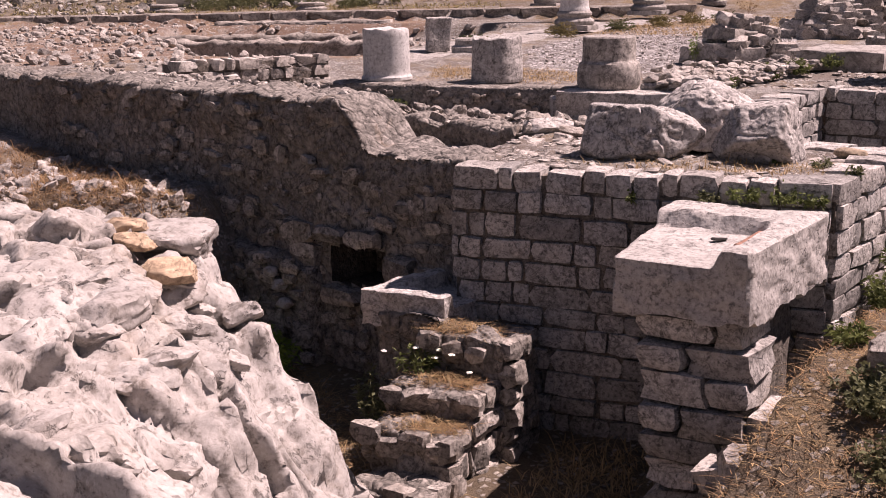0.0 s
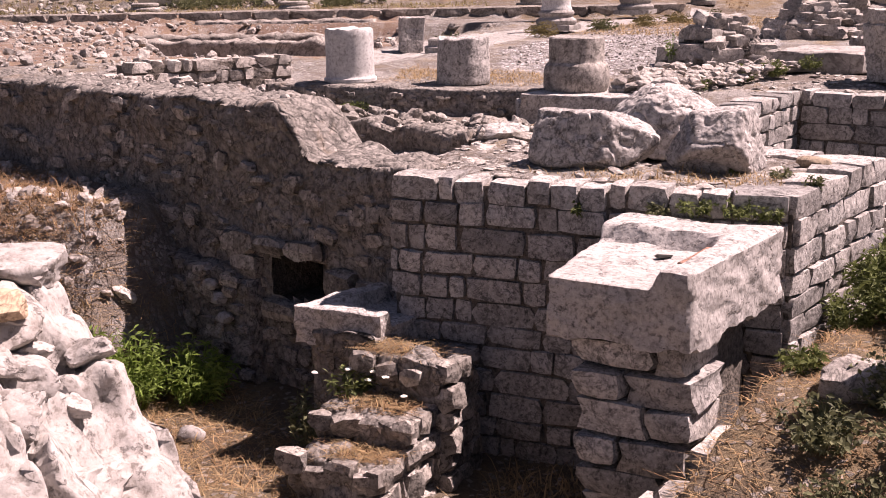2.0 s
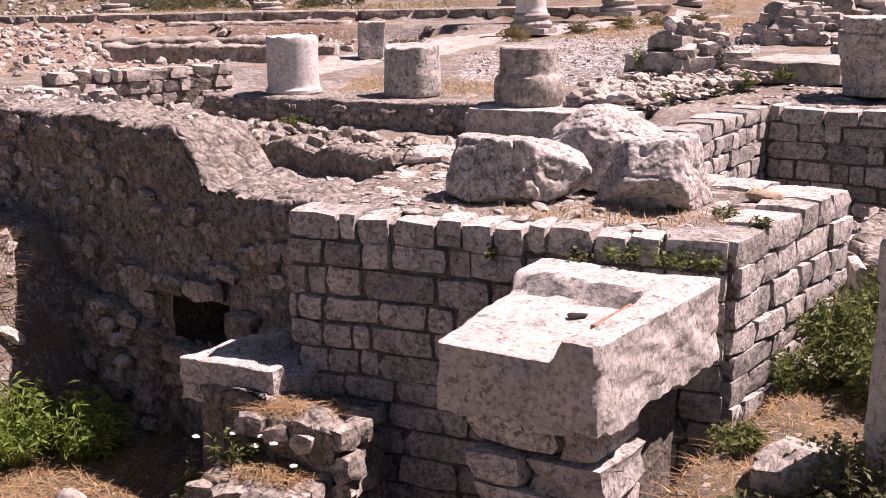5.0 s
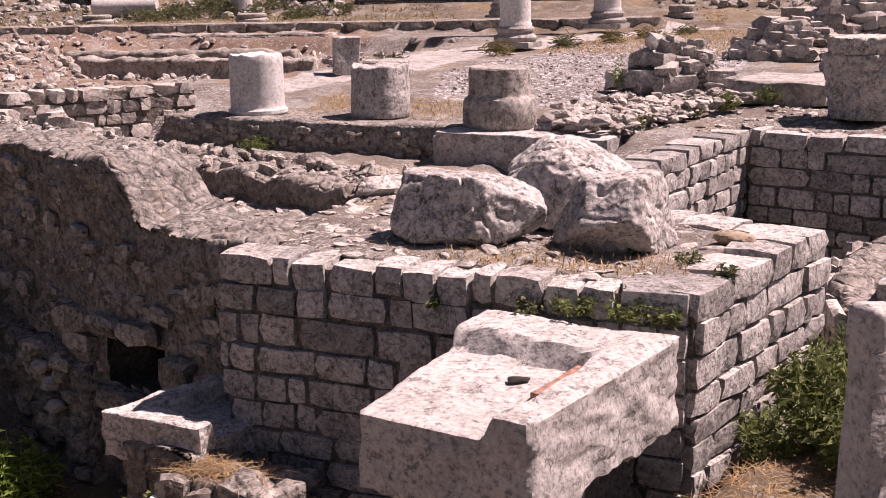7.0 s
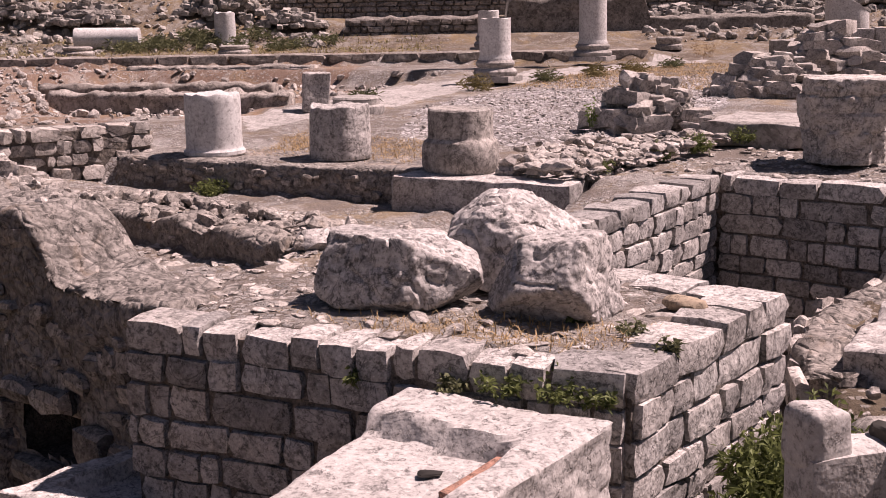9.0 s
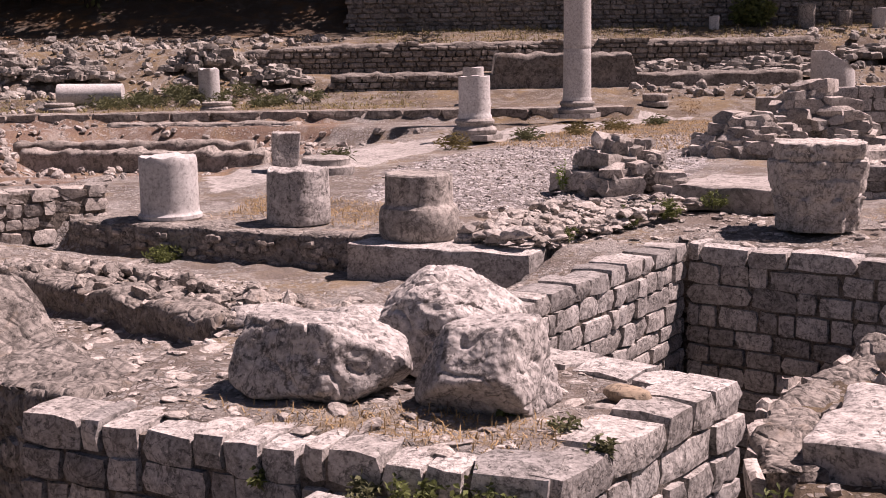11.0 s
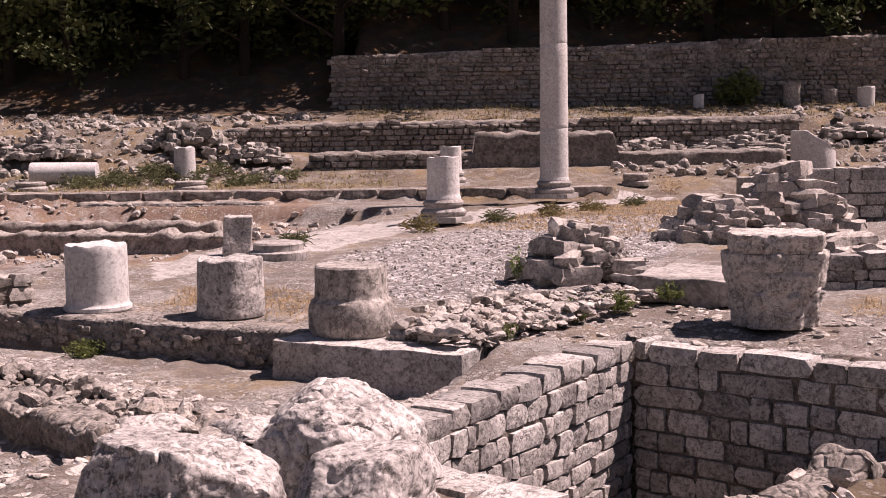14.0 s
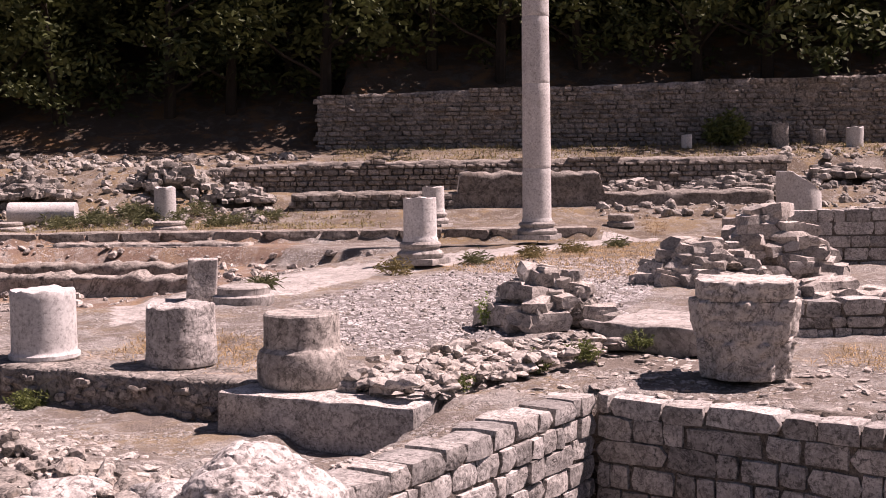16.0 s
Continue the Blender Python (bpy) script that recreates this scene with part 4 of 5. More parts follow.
capital = thing("column_capital", pose(-0.33, 12.60, 1.50, 0, 0, 12))
part("leaf_bell", mesh_of("leaf_bell", capital_bm(0.0, 0.80), M_CAPITAL), capital, None, "worn bell carved with two rows of leaves")
part("abacus", mesh_of("abacus", capital_bm(0.80, 1.0), M_CAPITAL), capital, None, "broken square top plate")
for o_ in capital.children:
    o_.data.set_sharp_from_angle(angle=radians(85))
tagged(capital, "weathered leaf-carved capital standing on the ground", "capital")

slab = new("pale_slab", mesh_of("pale_slab", worn_box(0.95, 1.05, 0.24, 12, 0.04, 0.02, 8, 2.5), M_PAVE))
slab.matrix_basis = pose(-1.12, 13.95, 1.47, 0, 0, -8)
tagged(slab, "pale worn threshold slab on the ground", "stone slab")


# ---- far columns ----
def column(x, y, z, r, shaft, mat, label, base=True, seed=1.0):
    ob = thing("column", pose(x, y, z))
    z0 = 0.0
    if base:
        part("plinth", mesh_of("plinth", worn_box(r * 2.75, r * 2.75, 0.10, 4, 0.015, 0.006, seed), M_PAVE), ob)
        prof = [(r * 1.34, 0.0), (r * 1.40, 0.03), (r * 1.40, 0.07), (r * 1.30, 0.10), (r * 1.16, 0.12), (r * 1.14, 0.15), (r * 1.24, 0.175), (r * 1.25, 0.21), (r * 1.15, 0.24), (r * 1.08, 0.25)]
        part("moulded_base", mesh_of("moulded_base", lathe_bm(prof, 40), M_PAVE), ob, pose(0, 0, 0.10))
        z0 = 0.345
    n = 14
    if shaft > 3:
        z1 = z0
        for k, (h, q) in enumerate(((1.05, 1.0), (1.65, 0.975), (1.3, 0.95), (1.3, 0.925))):
            prof = [(r * q * 1.06, 0), (r * q * 1.06, 0.04), (r * q, 0.07)] if k == 0 else [(r * q * 0.975, 0), (r * q, 0.012)]
            prof += [(r * (q - 0.025 * i / 6), 0.08 + (h - 0.10) * i / 6) for i in range(7)] + [(r * (q - 0.05), h)]
            part("shaft_drum", mesh_of("shaft_drum", lathe_bm(prof, 44, True, seed + k, 0.008), mat), ob, pose(0.004 * (k % 2), 0, z1))
            z1 += h
        return tagged(ob, label, "column")
    prof = [(r * 1.07, 0), (r * 1.07, 0.04), (r * 1.0, 0.07)] + [(r * (1.0 - 0.12 * i / n * min(1, shaft / 4)), 0.07 + (shaft - 0.07) * i / n) for i in range(1, n + 1)]
    part("shaft", mesh_of("shaft", lathe_bm(prof, 44, True, seed, 0.008, 0.03 if shaft < 2 else 0.0), mat), ob, pose(0, 0, z0))
    return tagged(ob, label, "column")


column(-6.46, 26.40, 1.62, 0.285, 5.2, M_MARBLE, "tall standing marble column on a moulded base", True, 1.0)
column(-6.40, 20.65, 1.56, 0.255, 0.66, M_MARBLE, "broken marble column on a moulded base", True, 2.0)
column(*far(0.0, 25.6), 1.76, 0.24, 0.55, M_MARBLE, "short broken column on a moulded base at the edge of the terrace", True, 3.0)
x, y = far(4.15, 26.0)
drum("moulded_drum", x, y, hz(x, y) - 0.01, [(0.30, 0), (0.31, 0.06), (0.31, 0.10), (0.27, 0.13), (0.29, 0.17), (0.29, 0.26), (0.27, 0.28)], M_DARKCOL, "low dark column base on the pavement", 4.0, 0.02, 0.01)

post = new("broken_pillar", mesh_of("broken_pillar", worn_box(0.34, 0.30, 0.48, 10, 0.03, 0.02, 5, 3), M_ROCK))
post.matrix_basis = pose(-6.85, 15.55, 1.52, 0, 3, 35)
tagged(post, "short broken square pillar of pale stone", "pillar")

# ---- far walls ----
rough_wall("wall_sunk", [(-16.1, 23.60), (-12.05, 24.62)], lambda s: 1.60, 1.05, 0.5, "low wall of the sunken room", M_FARWALL, 0.12, 0.04, 11.0, 2.0, 0.03)
rough_wall("wall_sunk_low", [(-12.0, 24.60), (-8.6, 24.30)], lambda s: 1.46, 1.05, 0.4, "lower course of the sunken room", M_FARWALL, 0.12, 0.04, 12.0, 2.0, 0.03)
rough_wall("wall_stylobate", [far(-16, 25.5), far(3.2, 24.45)], lambda s: 1.79, 1.4, 0.5, "long step of hewn blocks below the colonnade", M_FARWALL, 0.14, 0.02, 13.0, 1.5, 0.01)
rough_wall("wall_terrace_low", [far(-3.5, 29.0), far(0.6, 29.0), far(0.75, 29.0), far(3.9, 29.0), far(4.1, 29.0), far(8.5, 29.3)], lambda s: 2.50 if s < 4.1 else (2.95 if s < 7.6 else 2.42), 1.8, 1.2, "low broken terrace wall", M_FARWALL, 0.14, 0.06, 14.0, 1.4, 0.06)
rough_wall("wall_terrace_high", [far(-7.5, 33.0), far(10.0, 33.2)], lambda s: 3.32 - 0.05 * max(0, 4 - s), 2.2, 1.2, "long rubble terrace wall", M_FARWALL, 0.16, 0.06, 15.0, 1.4, 0.05)
ret = rough_wall("wall_retaining", [far(-3.7, 38.2), far(18.0, 38.2)], lambda s: 5.52 + 0.025 * s, 3.2, 1.5, "high retaining wall of rubble blocks below the wood", M_FARWALL, 0.2, 0.03, 16.0, 1.0, 0.05)

rough_wall("wall_sunk_near", [far(-7.5, 17.9), far(-3.5, 17.1)], lambda s: 1.50, 1.0, 0.4, "ragged rubble wall in the sunken room", M_FARWALL, 0.08, 0.06, 18.0, 2.5, 0.08)
rough_wall("wall_sunk_mid", [far(-8.5, 20.4), far(-4.1, 19.9)], lambda s: 1.48, 1.0, 0.4, "ragged rubble wall in the sunken room", M_FARWALL, 0.1, 0.06, 19.0, 2.5, 0.08)

# ---- the bank of rubble beside the inner pit, and the pillar with the rope ----
BANK_LINE = [(0.45, 11.3), (0.15, 10.85), (-0.16, 10.1), (-0.26, 9.6), (-0.22, 9.0), (-0.12, 8.45)]
wall_e = rough_wall("wall_bank", BANK_LINE, lambda s: 0.97 + 0.05 * math.sin(s * 3.0), 0.0, 0.30, "ragged rubble wall along the inner pit", M_RUBWALL, 0.05, 0.06, 17.0, 3.0, 0.07)
bank_block = new("bank_block", mesh_of("bank_block", worn_box(0.95, 1.0, 0.52, 22, 0.05, 0.035, 12.0, 3.0), M_ROCK))
bank_block.matrix_basis = pose(0.60, 8.98, 0.62, 2, -3, -9)
tagged(bank_block, "large pale broken block lying on the rubble bank", "stone block")
rope_post = thing("stone_barrier_pillar", pose(0.315, 6.06, 0.575, 0, 0, 44))
part("slab", mesh_of("slab", worn_box(0.50, 0.16, 0.975, 14, 0.025, 0.008, 2, 3), M_LINTEL), rope_post)
part("shoulder", mesh_of("shoulder", worn_box(0.165, 0.156, 0.19, 10, 0.035, 0.006, 4, 3), M_LINTEL), rope_post, pose(-0.166, 0.0, 0.92))
tagged(rope_post, "upright grey stone slab with a stepped top", "stone slab")

# ---- wood on the hill ----
def tree(seed, h, r):
    rnd = random.Random(seed)
    ob = thing("tree")
    bm = bmesh.new()
    def limb(a, b, r0, r1):
        ax = (b - a).normalized()
        s = ax.orthogonal().normalized()
        t = ax.cross(s)
        rings = []
        for k in range(5):
            p = a.lerp(b, k / 4) + s * (0.06 * math.sin(k * 2.1 + seed))
            q = r0 + (r1 - r0) * k / 4
            rings.append([bm.verts.new(p + (s * math.cos(c * math.tau / 8) + t * math.sin(c * math.tau / 8)) * q) for c in range(8)])
        for u, v in zip(rings, rings[1:]):
            for c in range(8):
                bm.faces.new((u[c], u[(c + 1) % 8], v[(c + 1) % 8], v[c]))
    top = Vector((rnd.uniform(-0.4, 0.4), rnd.uniform(-0.4, 0.4), h * 0.75))
    limb(Vector((0, 0, -0.3)), top, 0.2, 0.07)
    heads = []
    for i in range(14):
        a = Vector((0, 0, 0)).lerp(top, rnd.uniform(0.08, 1.0))
        an = rnd.uniform(0, math.tau)
        b = a + Vector((math.cos(an), math.sin(an), rnd.uniform(0.1, 0.7))) * r * rnd.uniform(0.5, 0.95)
        limb(a, b, 0.06, 0.02)
        heads.append(b)
    heads.append(top)
    part("trunk", mesh_of("trunk", bm, M_BARK), ob)
    vs, fs = [], []
    for c in heads:
        for _ in range(8):
            q = c + Vector((rnd.gauss(0, 0.5), rnd.gauss(0, 0.5), rnd.gauss(0, 0.4))) * r * 0.55
            for _ in range(46):
                p = q + Vector((rnd.gauss(0, 0.28), rnd.gauss(0, 0.28), rnd.gauss(0, 0.22)))
                d = Vector((rnd.gauss(0, 1), rnd.gauss(0, 1), rnd.gauss(0, 0.7))).normalized()
                s = d.orthogonal().normalized() * rnd.uniform(0.045, 0.085)
                l = rnd.uniform(0.10, 0.18)
                n = len(vs)
                vs += [(p - d * l)[:], (p + s)[:], (p + d * l)[:], (p - s)[:]]
                fs.append((n, n + 1, n + 2, n + 3))
    part("crown", pydata("crown", vs, fs, M_TREE), ob)
    return tagged(ob, "dense dark broadleaf tree on the hillside", "tree", "wood on the hill")


tr = random.Random(77)
protos = [tree(500 + i, 6.5 + i, 2.3 + 0.25 * i) for i in range(4)]
spots = []
for row in range(7):
    for k in range(17):
        o = -24 + k * 3.0 + tr.uniform(-1, 1)
        dd = 41.0 + row * 3.0 + tr.uniform(-1, 1)
        if o < -3 and row == 0:
            dd -= 1.0
        spots.append((o, dd))
for i, (o, dd) in enumerate(spots):
    x, y = far(o, dd)
    m = pose(x, y, hz(x, y), 0, 0, tr.uniform(0, 360))
    if i < 4:
        protos[i].matrix_basis = m
    else:
        t = copy_thing(protos[tr.randrange(4)], m)
        t.scale = (tr.uniform(0.85, 1.2),) * 3

# ---- loose stones ----
sr = random.Random(21)


def spread(n, poly, s0, s1, pw=2.0):
    xs, ys = [p[0] for p in poly], [p[1] for p in poly]
    out = []
    bx = np.random.RandomState(n).uniform((min(xs), min(ys)), (max(xs), max(ys)), (n * 4, 2))
    ok = signed(bx[:, 0], bx[:, 1], poly) > 0.02
    bx = bx[ok][:n]
    for (x, y), z in zip(bx.tolist(), height(bx[:, 0], bx[:, 1]).tolist()):
        out.append((x, y, z + n3(x, y, 0, 1.7) * 0.035 + n3(x, y, 5, 6.0) * 0.026, s0 + (s1 - s0) * sr.random() ** pw))
    return out


PLAT = [(-2.85, 7.05), (-0.75, 7.0), (-0.45, 8.2), (-1.7, 8.75), (-1.5, 10.2), (-3.2, 10.2), (-5.6, 11.2), (-6.6, 9.2), (-4.2, 8.0)]
scatter_stones("loose_rubble", spread(2600, PLAT, 0.012, 0.16, 3.5), M_RUBBLE, "pale broken stones set in the soil of the platform", 1, flat_=0.45)
BACK = [(-1.4, 11.2), (0.4, 11.6), (3, 11.0), (3, 13.6), (-0.6, 13.4), (-2.0, 14.2), (-2.7, 12.6)]
scatter_stones("loose_rubble", spread(2000, BACK, 0.012, 0.12, 3.5), M_RUBBLE, "pale broken stones behind the inner pit", 2, flat_=0.5)
LUMP = [(-2.95, 11.55), (-2.2, 11.0), (-1.55, 12.2), (-1.35, 13.4), (-1.9, 13.6), (-2.6, 12.6)]
scatter_stones("rubble_heap", [(x, y, z + 0.05 + 0.09 * sr.random(), s) for x, y, z, s in spread(420, LUMP, 0.05, 0.19, 1.6)], M_RUBBLE, "heap of broken pale stones beside a column stump", 3, flat_=0.6)
NEAR = [(-2.85, 11.25), (-2.2, 11.15), (-1.8, 11.6), (-1.8, 12.2), (-2.75, 11.85)]
scatter_stones("rubble_heap", [(x, y, 1.475 + 0.10 * sr.random(), s) for x, y, z, s in spread(120, NEAR, 0.08, 0.24, 1.3)], M_RUBBLE, "broken pale stones piled against a column stump", 13, flat_=0.7)
MID = [(-14, 12.5), (-7, 12.0), (-8, 14), (-12, 19), (-16, 24), (-22, 24)]
scatter_stones("loose_rubble", spread(1500, MID, 0.03, 0.20, 3), M_RUBBLE, "stones strewn over the left field", 4)
FARL = [far(-16, 26.5), far(-3.5, 27.5), far(-3.6, 29.0), far(-6, 33), far(-3, 36), far(-18, 37)]
scatter_stones("far_rubble", spread(1400, FARL, 0.06, 0.42, 3), M_FARSTONE, "rubble strewn over the far terraces", 5)
FARR = [far(4, 29.5), far(4, 27.5), far(12, 26), far(14, 36), far(9, 36), far(8, 30)]
scatter_stones("far_rubble", spread(700, FARR, 0.06, 0.40, 3), M_FARSTONE, "rubble strewn below the retaining wall", 6)
scatter_stones("loose_rubble", spread(900, SUNK, 0.03, 0.25, 2.5), M_RUBBLE, "tumbled stones in the sunken room", 7)
scatter_stones("loose_rubble", [(x, y, z + 0.03, s) for x, y, z, s in spread(500, BANK_E, 0.03, 0.20, 2)], M_RUBBLE, "broken stones on the rubble bank", 8)
scatter_stones("loose_rubble", [(x, y, z + 0.02, s) for x, y, z, s in spread(260, [(-5.7, 9.5), (-3.1, 8.6), (-2.3, 8.5), (-2.3, 8.9), (-3.2, 9.3), (-5.5, 10.0)], 0.04, 0.20, 2)], M_RUBSTONE, "broken stones along the ragged ledge", 12)
DTOP = [(-8.6, 9.3), (-6.76, 8.5), (-4.1, 7.7), (-4.0, 8.1), (-6.5, 9.1), (-8.3, 9.9)]
scatter_stones("loose_rubble", [(x, y, 1.72, s) for x, y, z, s in spread(260, DTOP, 0.02, 0.10, 2)], M_RUBBLE, "small stones on the crest of the tall wall", 9)
SLOPE = [(-7.6, 8.45), (-5.9, 7.95), (-5.2, 7.5), (-5.2, 6.9), (-6.4, 6.4), (-8.0, 7.2)]
scatter_stones("loose_rubble", spread(420, SLOPE, 0.03, 0.17, 2.5), M_RUBBLE, "tan stones half buried in the slope", 11)
GRAV = [(p[0], p[1]) for p in MOSAIC]
scatter_stones("gravel", spread(3000, GRAV, 0.015, 0.05, 2), M_RUBBLE, "pale gravel on the mosaic floor", 10)
HEAPSTONES = unit_blocks(8, M_RUBBLE, "stone", 19, 0.16, 0.13, 25)
FARSTONES = unit_blocks(8, M_FARSTONE, "stone", 20, 0.16, 0.13, 25)

# ---- stones standing proud of the rubble walls ----
D_LINE = [(-7.6, 8.6), (-6.76, 8.33), (-3.9, 7.42), (-2.97, 7.13)]
studs(wall_d, D_LINE, -0.2, 1.68, 290, 0.05, 0.15, 31, LUMPS, 0.0, lambda x, y: 1.66 if x < -4.15 else 1.33, skip=(-4.3, -3.6, 0.28, 0.72))
HB = [(-4.26, 7.56), (-3.64, 7.36), (-3.25, 8.6), (-3.87, 8.8)]
hv = [(x, y, 0.32) for x, y in HB] + [(x, y, 0.69) for x, y in HB]
hole_box = pydata("drain_recess", hv, [(0, 1, 2, 3), (7, 6, 5, 4), (1, 5, 6, 2), (2, 6, 7, 3), (3, 7, 4, 0)], M_MORTAR)
part("drain_recess", hole_box, wall_d, None, "dark drain opening in the wall")
hole_rnd = random.Random(3)
for x, y, z, w, h in ((-4.52, 7.58, 0.72, 0.34, 0.16), (-4.18, 7.46, 0.74, 0.30, 0.12), (-3.86, 7.36, 0.75, 0.32, 0.13), (-4.44, 7.56, 0.53, 0.30, 0.22), (-3.52, 7.27, 0.52, 0.26, 0.26), (-4.1, 7.44, 0.28, 0.4, 0.14), (-3.7, 7.33, 0.30, 0.3, 0.12)):
    part("rubble_stone", LUMPS[hole_rnd.randrange(8)], wall_d, pose(x, y, z, 0, 0, -17.5) @ Matrix.Diagonal((w, 0.12, h, 1)))
footing = rough_wall("wall_footing", [(-5.85, 7.88), (-4.35, 7.42)], lambda s: 0.60 - 0.08 * s, -0.5, 0.35, "dark rubble footing along the base of the tall wall", M_RUBWALL, 0.05, 0.05, 23.0, 3.5, 0.05)
studs(footing, [(-5.8, 7.86), (-4.4, 7.42)], -0.3, 0.52, 45, 0.08, 0.18, 33, LUMPS)
for x, y, z, w in ((-4.74, 7.49, 0.36, 0.15), (-4.66, 7.47, 0.27, 0.15), (-4.60, 7.44, 0.13, 0.16)):
    part("pale_stone", mesh_of("pale_stone", rock_bm(w, 0.12, w * 0.55, int(z * 100), 3, 10, 0.08), M_WHITE), footing, pose(x, y, z, 0, 0, -17), "pale limestone in the dark footing")
under = rough_wall("wall_under_trough", [(-3.34, 6.52), (-2.85, 6.42), (-2.8, 6.9)], lambda s: 0.50, -0.5, 0.3, "dark rubble under the trough slab", M_RUBWALL, 0.05, 0.03, 24.0, 3.5, 0.02)
studs(drum_wall, [(-6.6, 11.52), (-3.2, 11.42)], 1.16, 1.38, 60, 0.04, 0.10, 34, LUMPS)

studs(wall_e, BANK_LINE, 0.3, 0.92, 110, 0.08, 0.22, 35, HEAPSTONES, 0.01)

# ---- far walls, block by block ----
block_field("far_blocks", far(-3.7, 38.15), far(18.0, 38.15), 3.3, lambda s: 5.50 + 0.025 * s + 0.08 * n3(s, 0, 0, 1.5), 0.16, 0.34, M_FARWALL, "coursed rubble face of the high retaining wall", 41, 0.14, 0.04)
block_field("far_blocks", far(-7.5, 32.95), far(10.0, 33.15), 2.3, lambda s: 3.26 - 0.05 * max(0, 4 - s) + 0.10 * n3(s, 3, 0, 1.2), 0.15, 0.30, M_FARWALL, "rubble face of the long terrace wall", 42, 0.06)
block_field("far_blocks", far(-3.5, 28.95), far(0.6, 28.95), 1.9, lambda s: 2.42 + 0.06 * n3(s, 7, 0, 2), 0.15, 0.30, M_FARWALL, "rubble face of the low terrace wall", 43, 0.06)
block_field("far_blocks", far(-16, 25.45), far(3.2, 24.40), 1.5, lambda s: 1.80, 0.30, 0.85, M_FARWALL, "hewn blocks of the long step below the colonnade", 44, 0.02)
block_field("far_blocks", (-16.1, 23.55), (-12.05, 24.57), 1.10, lambda s: 1.58, 0.14, 0.30, M_FARWALL, "rubble blocks of the sunken room", 46, 0.05)
block_field("far_blocks", (-12.0, 24.56), (-8.6, 24.26), 1.12, lambda s: 1.47, 0.11, 0.22, M_FARWALL, "small blocks of the sunken room", 45, 0.04)

# ---- stacked stones beside the drums ----
masonry("wall_stacked", (-7.55, 10.35), (-6.60, 11.95), 1.74, 1.35, 0.5, 0.13, 0.20, "low stacked wall of squared pale stones", 51, most=60, blocks=HEAPSTONES, proud=0.04)
masonry("wall_low_right", far(2.95, 9.95), far(7.5, 9.75), 1.80, 1.5, 0.4, 0.12, 0.27, "two courses of squared stones beside the lane", 52, most=60)
masonry("wall_ruin_right", far(4.9, 16.4), far(9.0, 16.2), 2.36, 1.5, 0.5, 0.17, 0.34, "broken wall of squared blocks", 53, most=90)
masonry("wall_ruin_mid", far(3.4, 14.6), far(4.5, 14.5), 2.02, 1.5, 0.5, 0.16, 0.28, "short ruined wall of weathered stones", 54, most=40)

# ruined heaps of mortared stones
heap_rnd = random.Random(61)


def heap(x, y, z, w, dp, h, count, s0, s1, label, stones=None):
    """A lump of ruined masonry: a core of mortar with stones stuck all over it."""
    ob = thing("masonry_lump", pose(x, y, z - 0.04))
    part("mortar_core", mesh_of("mortar_core", rock_bm(w * 0.8, dp * 0.8, h * 0.72, heap_rnd.randrange(999), 4, 14, 0.14), M_RUBWALL), ob)
    for _ in range(count):
        a, k = heap_rnd.uniform(0, math.tau), heap_rnd.random() ** 0.5
        zz_ = h * (1 - k ** 2.2) * heap_rnd.uniform(0.55, 1.0)
        s = heap_rnd.uniform(s0, s1)
        m = pose(math.cos(a) * w / 2 * k, math.sin(a) * dp / 2 * k, max(s * 0.25, zz_ - s * 0.2), heap_rnd.uniform(-12, 12), heap_rnd.uniform(-12, 12), heap_rnd.uniform(0, 180)) @ Matrix.Diagonal((s * heap_rnd.uniform(1, 1.7), s, s * heap_rnd.uniform(0.45, 0.75), 1))
        part("stone", heap_rnd.choice(stones or HEAPSTONES), ob, m)
    return tagged(ob, label, "rubble masonry")


heap(-2.45, 14.72, 1.55, 1.15, 0.8, 0.60, 75, 0.12, 0.30, "lump of ruined masonry with reddish mortar")
heap(*far(3.25, 14.2), 1.58, 1.6, 1.2, 0.62, 100, 0.13, 0.34, "tumbled heap of wall stones")
heap(*far(4.3, 14.9), 1.58, 1.5, 1.2, 0.95, 100, 0.16, 0.40, "tumbled heap of wall stones")
heap(*far(3.9, 11.9), 1.58, 1.5, 0.8, 0.28, 50, 0.12, 0.3, "low tumbled row of wall stones")
heap(*far(4.9, 10.9), 1.62, 1.9, 0.7, 0.22, 45, 0.12, 0.3, "low tumbled row of wall stones")
heap(-6.6, 9.9, 1.36, 1.0, 0.7, 0.34, 50, 0.10, 0.24, "tumbled stones behind the tall wall")
heap(-7.6, 10.0, 1.40, 1.1, 0.8, 0.30, 50, 0.10, 0.24, "tumbled stones behind the tall wall")
heap(-5.55, 10.05, 1.25, 0.8, 0.5, 0.18, 40, 0.07, 0.16, "tumbled stones behind the tall wall")
for o, d, w, h in ((-10.5, 30.5, 3.0, 0.7), (-7.0, 31.0, 2.6, 0.8), (-5.0, 30.3, 2.0, 0.5), (-12.5, 31, 2.2, 0.8), (7.5, 30.4, 3.4, 0.5), (8.5, 31.8, 2.4, 0.6), (5.4, 31.5, 2.2, 0.35), (11.5, 33.5, 3.0, 0.5)):
    x, y = far(o, d)
    heap(x, y, hz(x, y), w, 1.4, h, 95, 0.10, 0.30, "heap of rubble on the far terrace", FARSTONES)

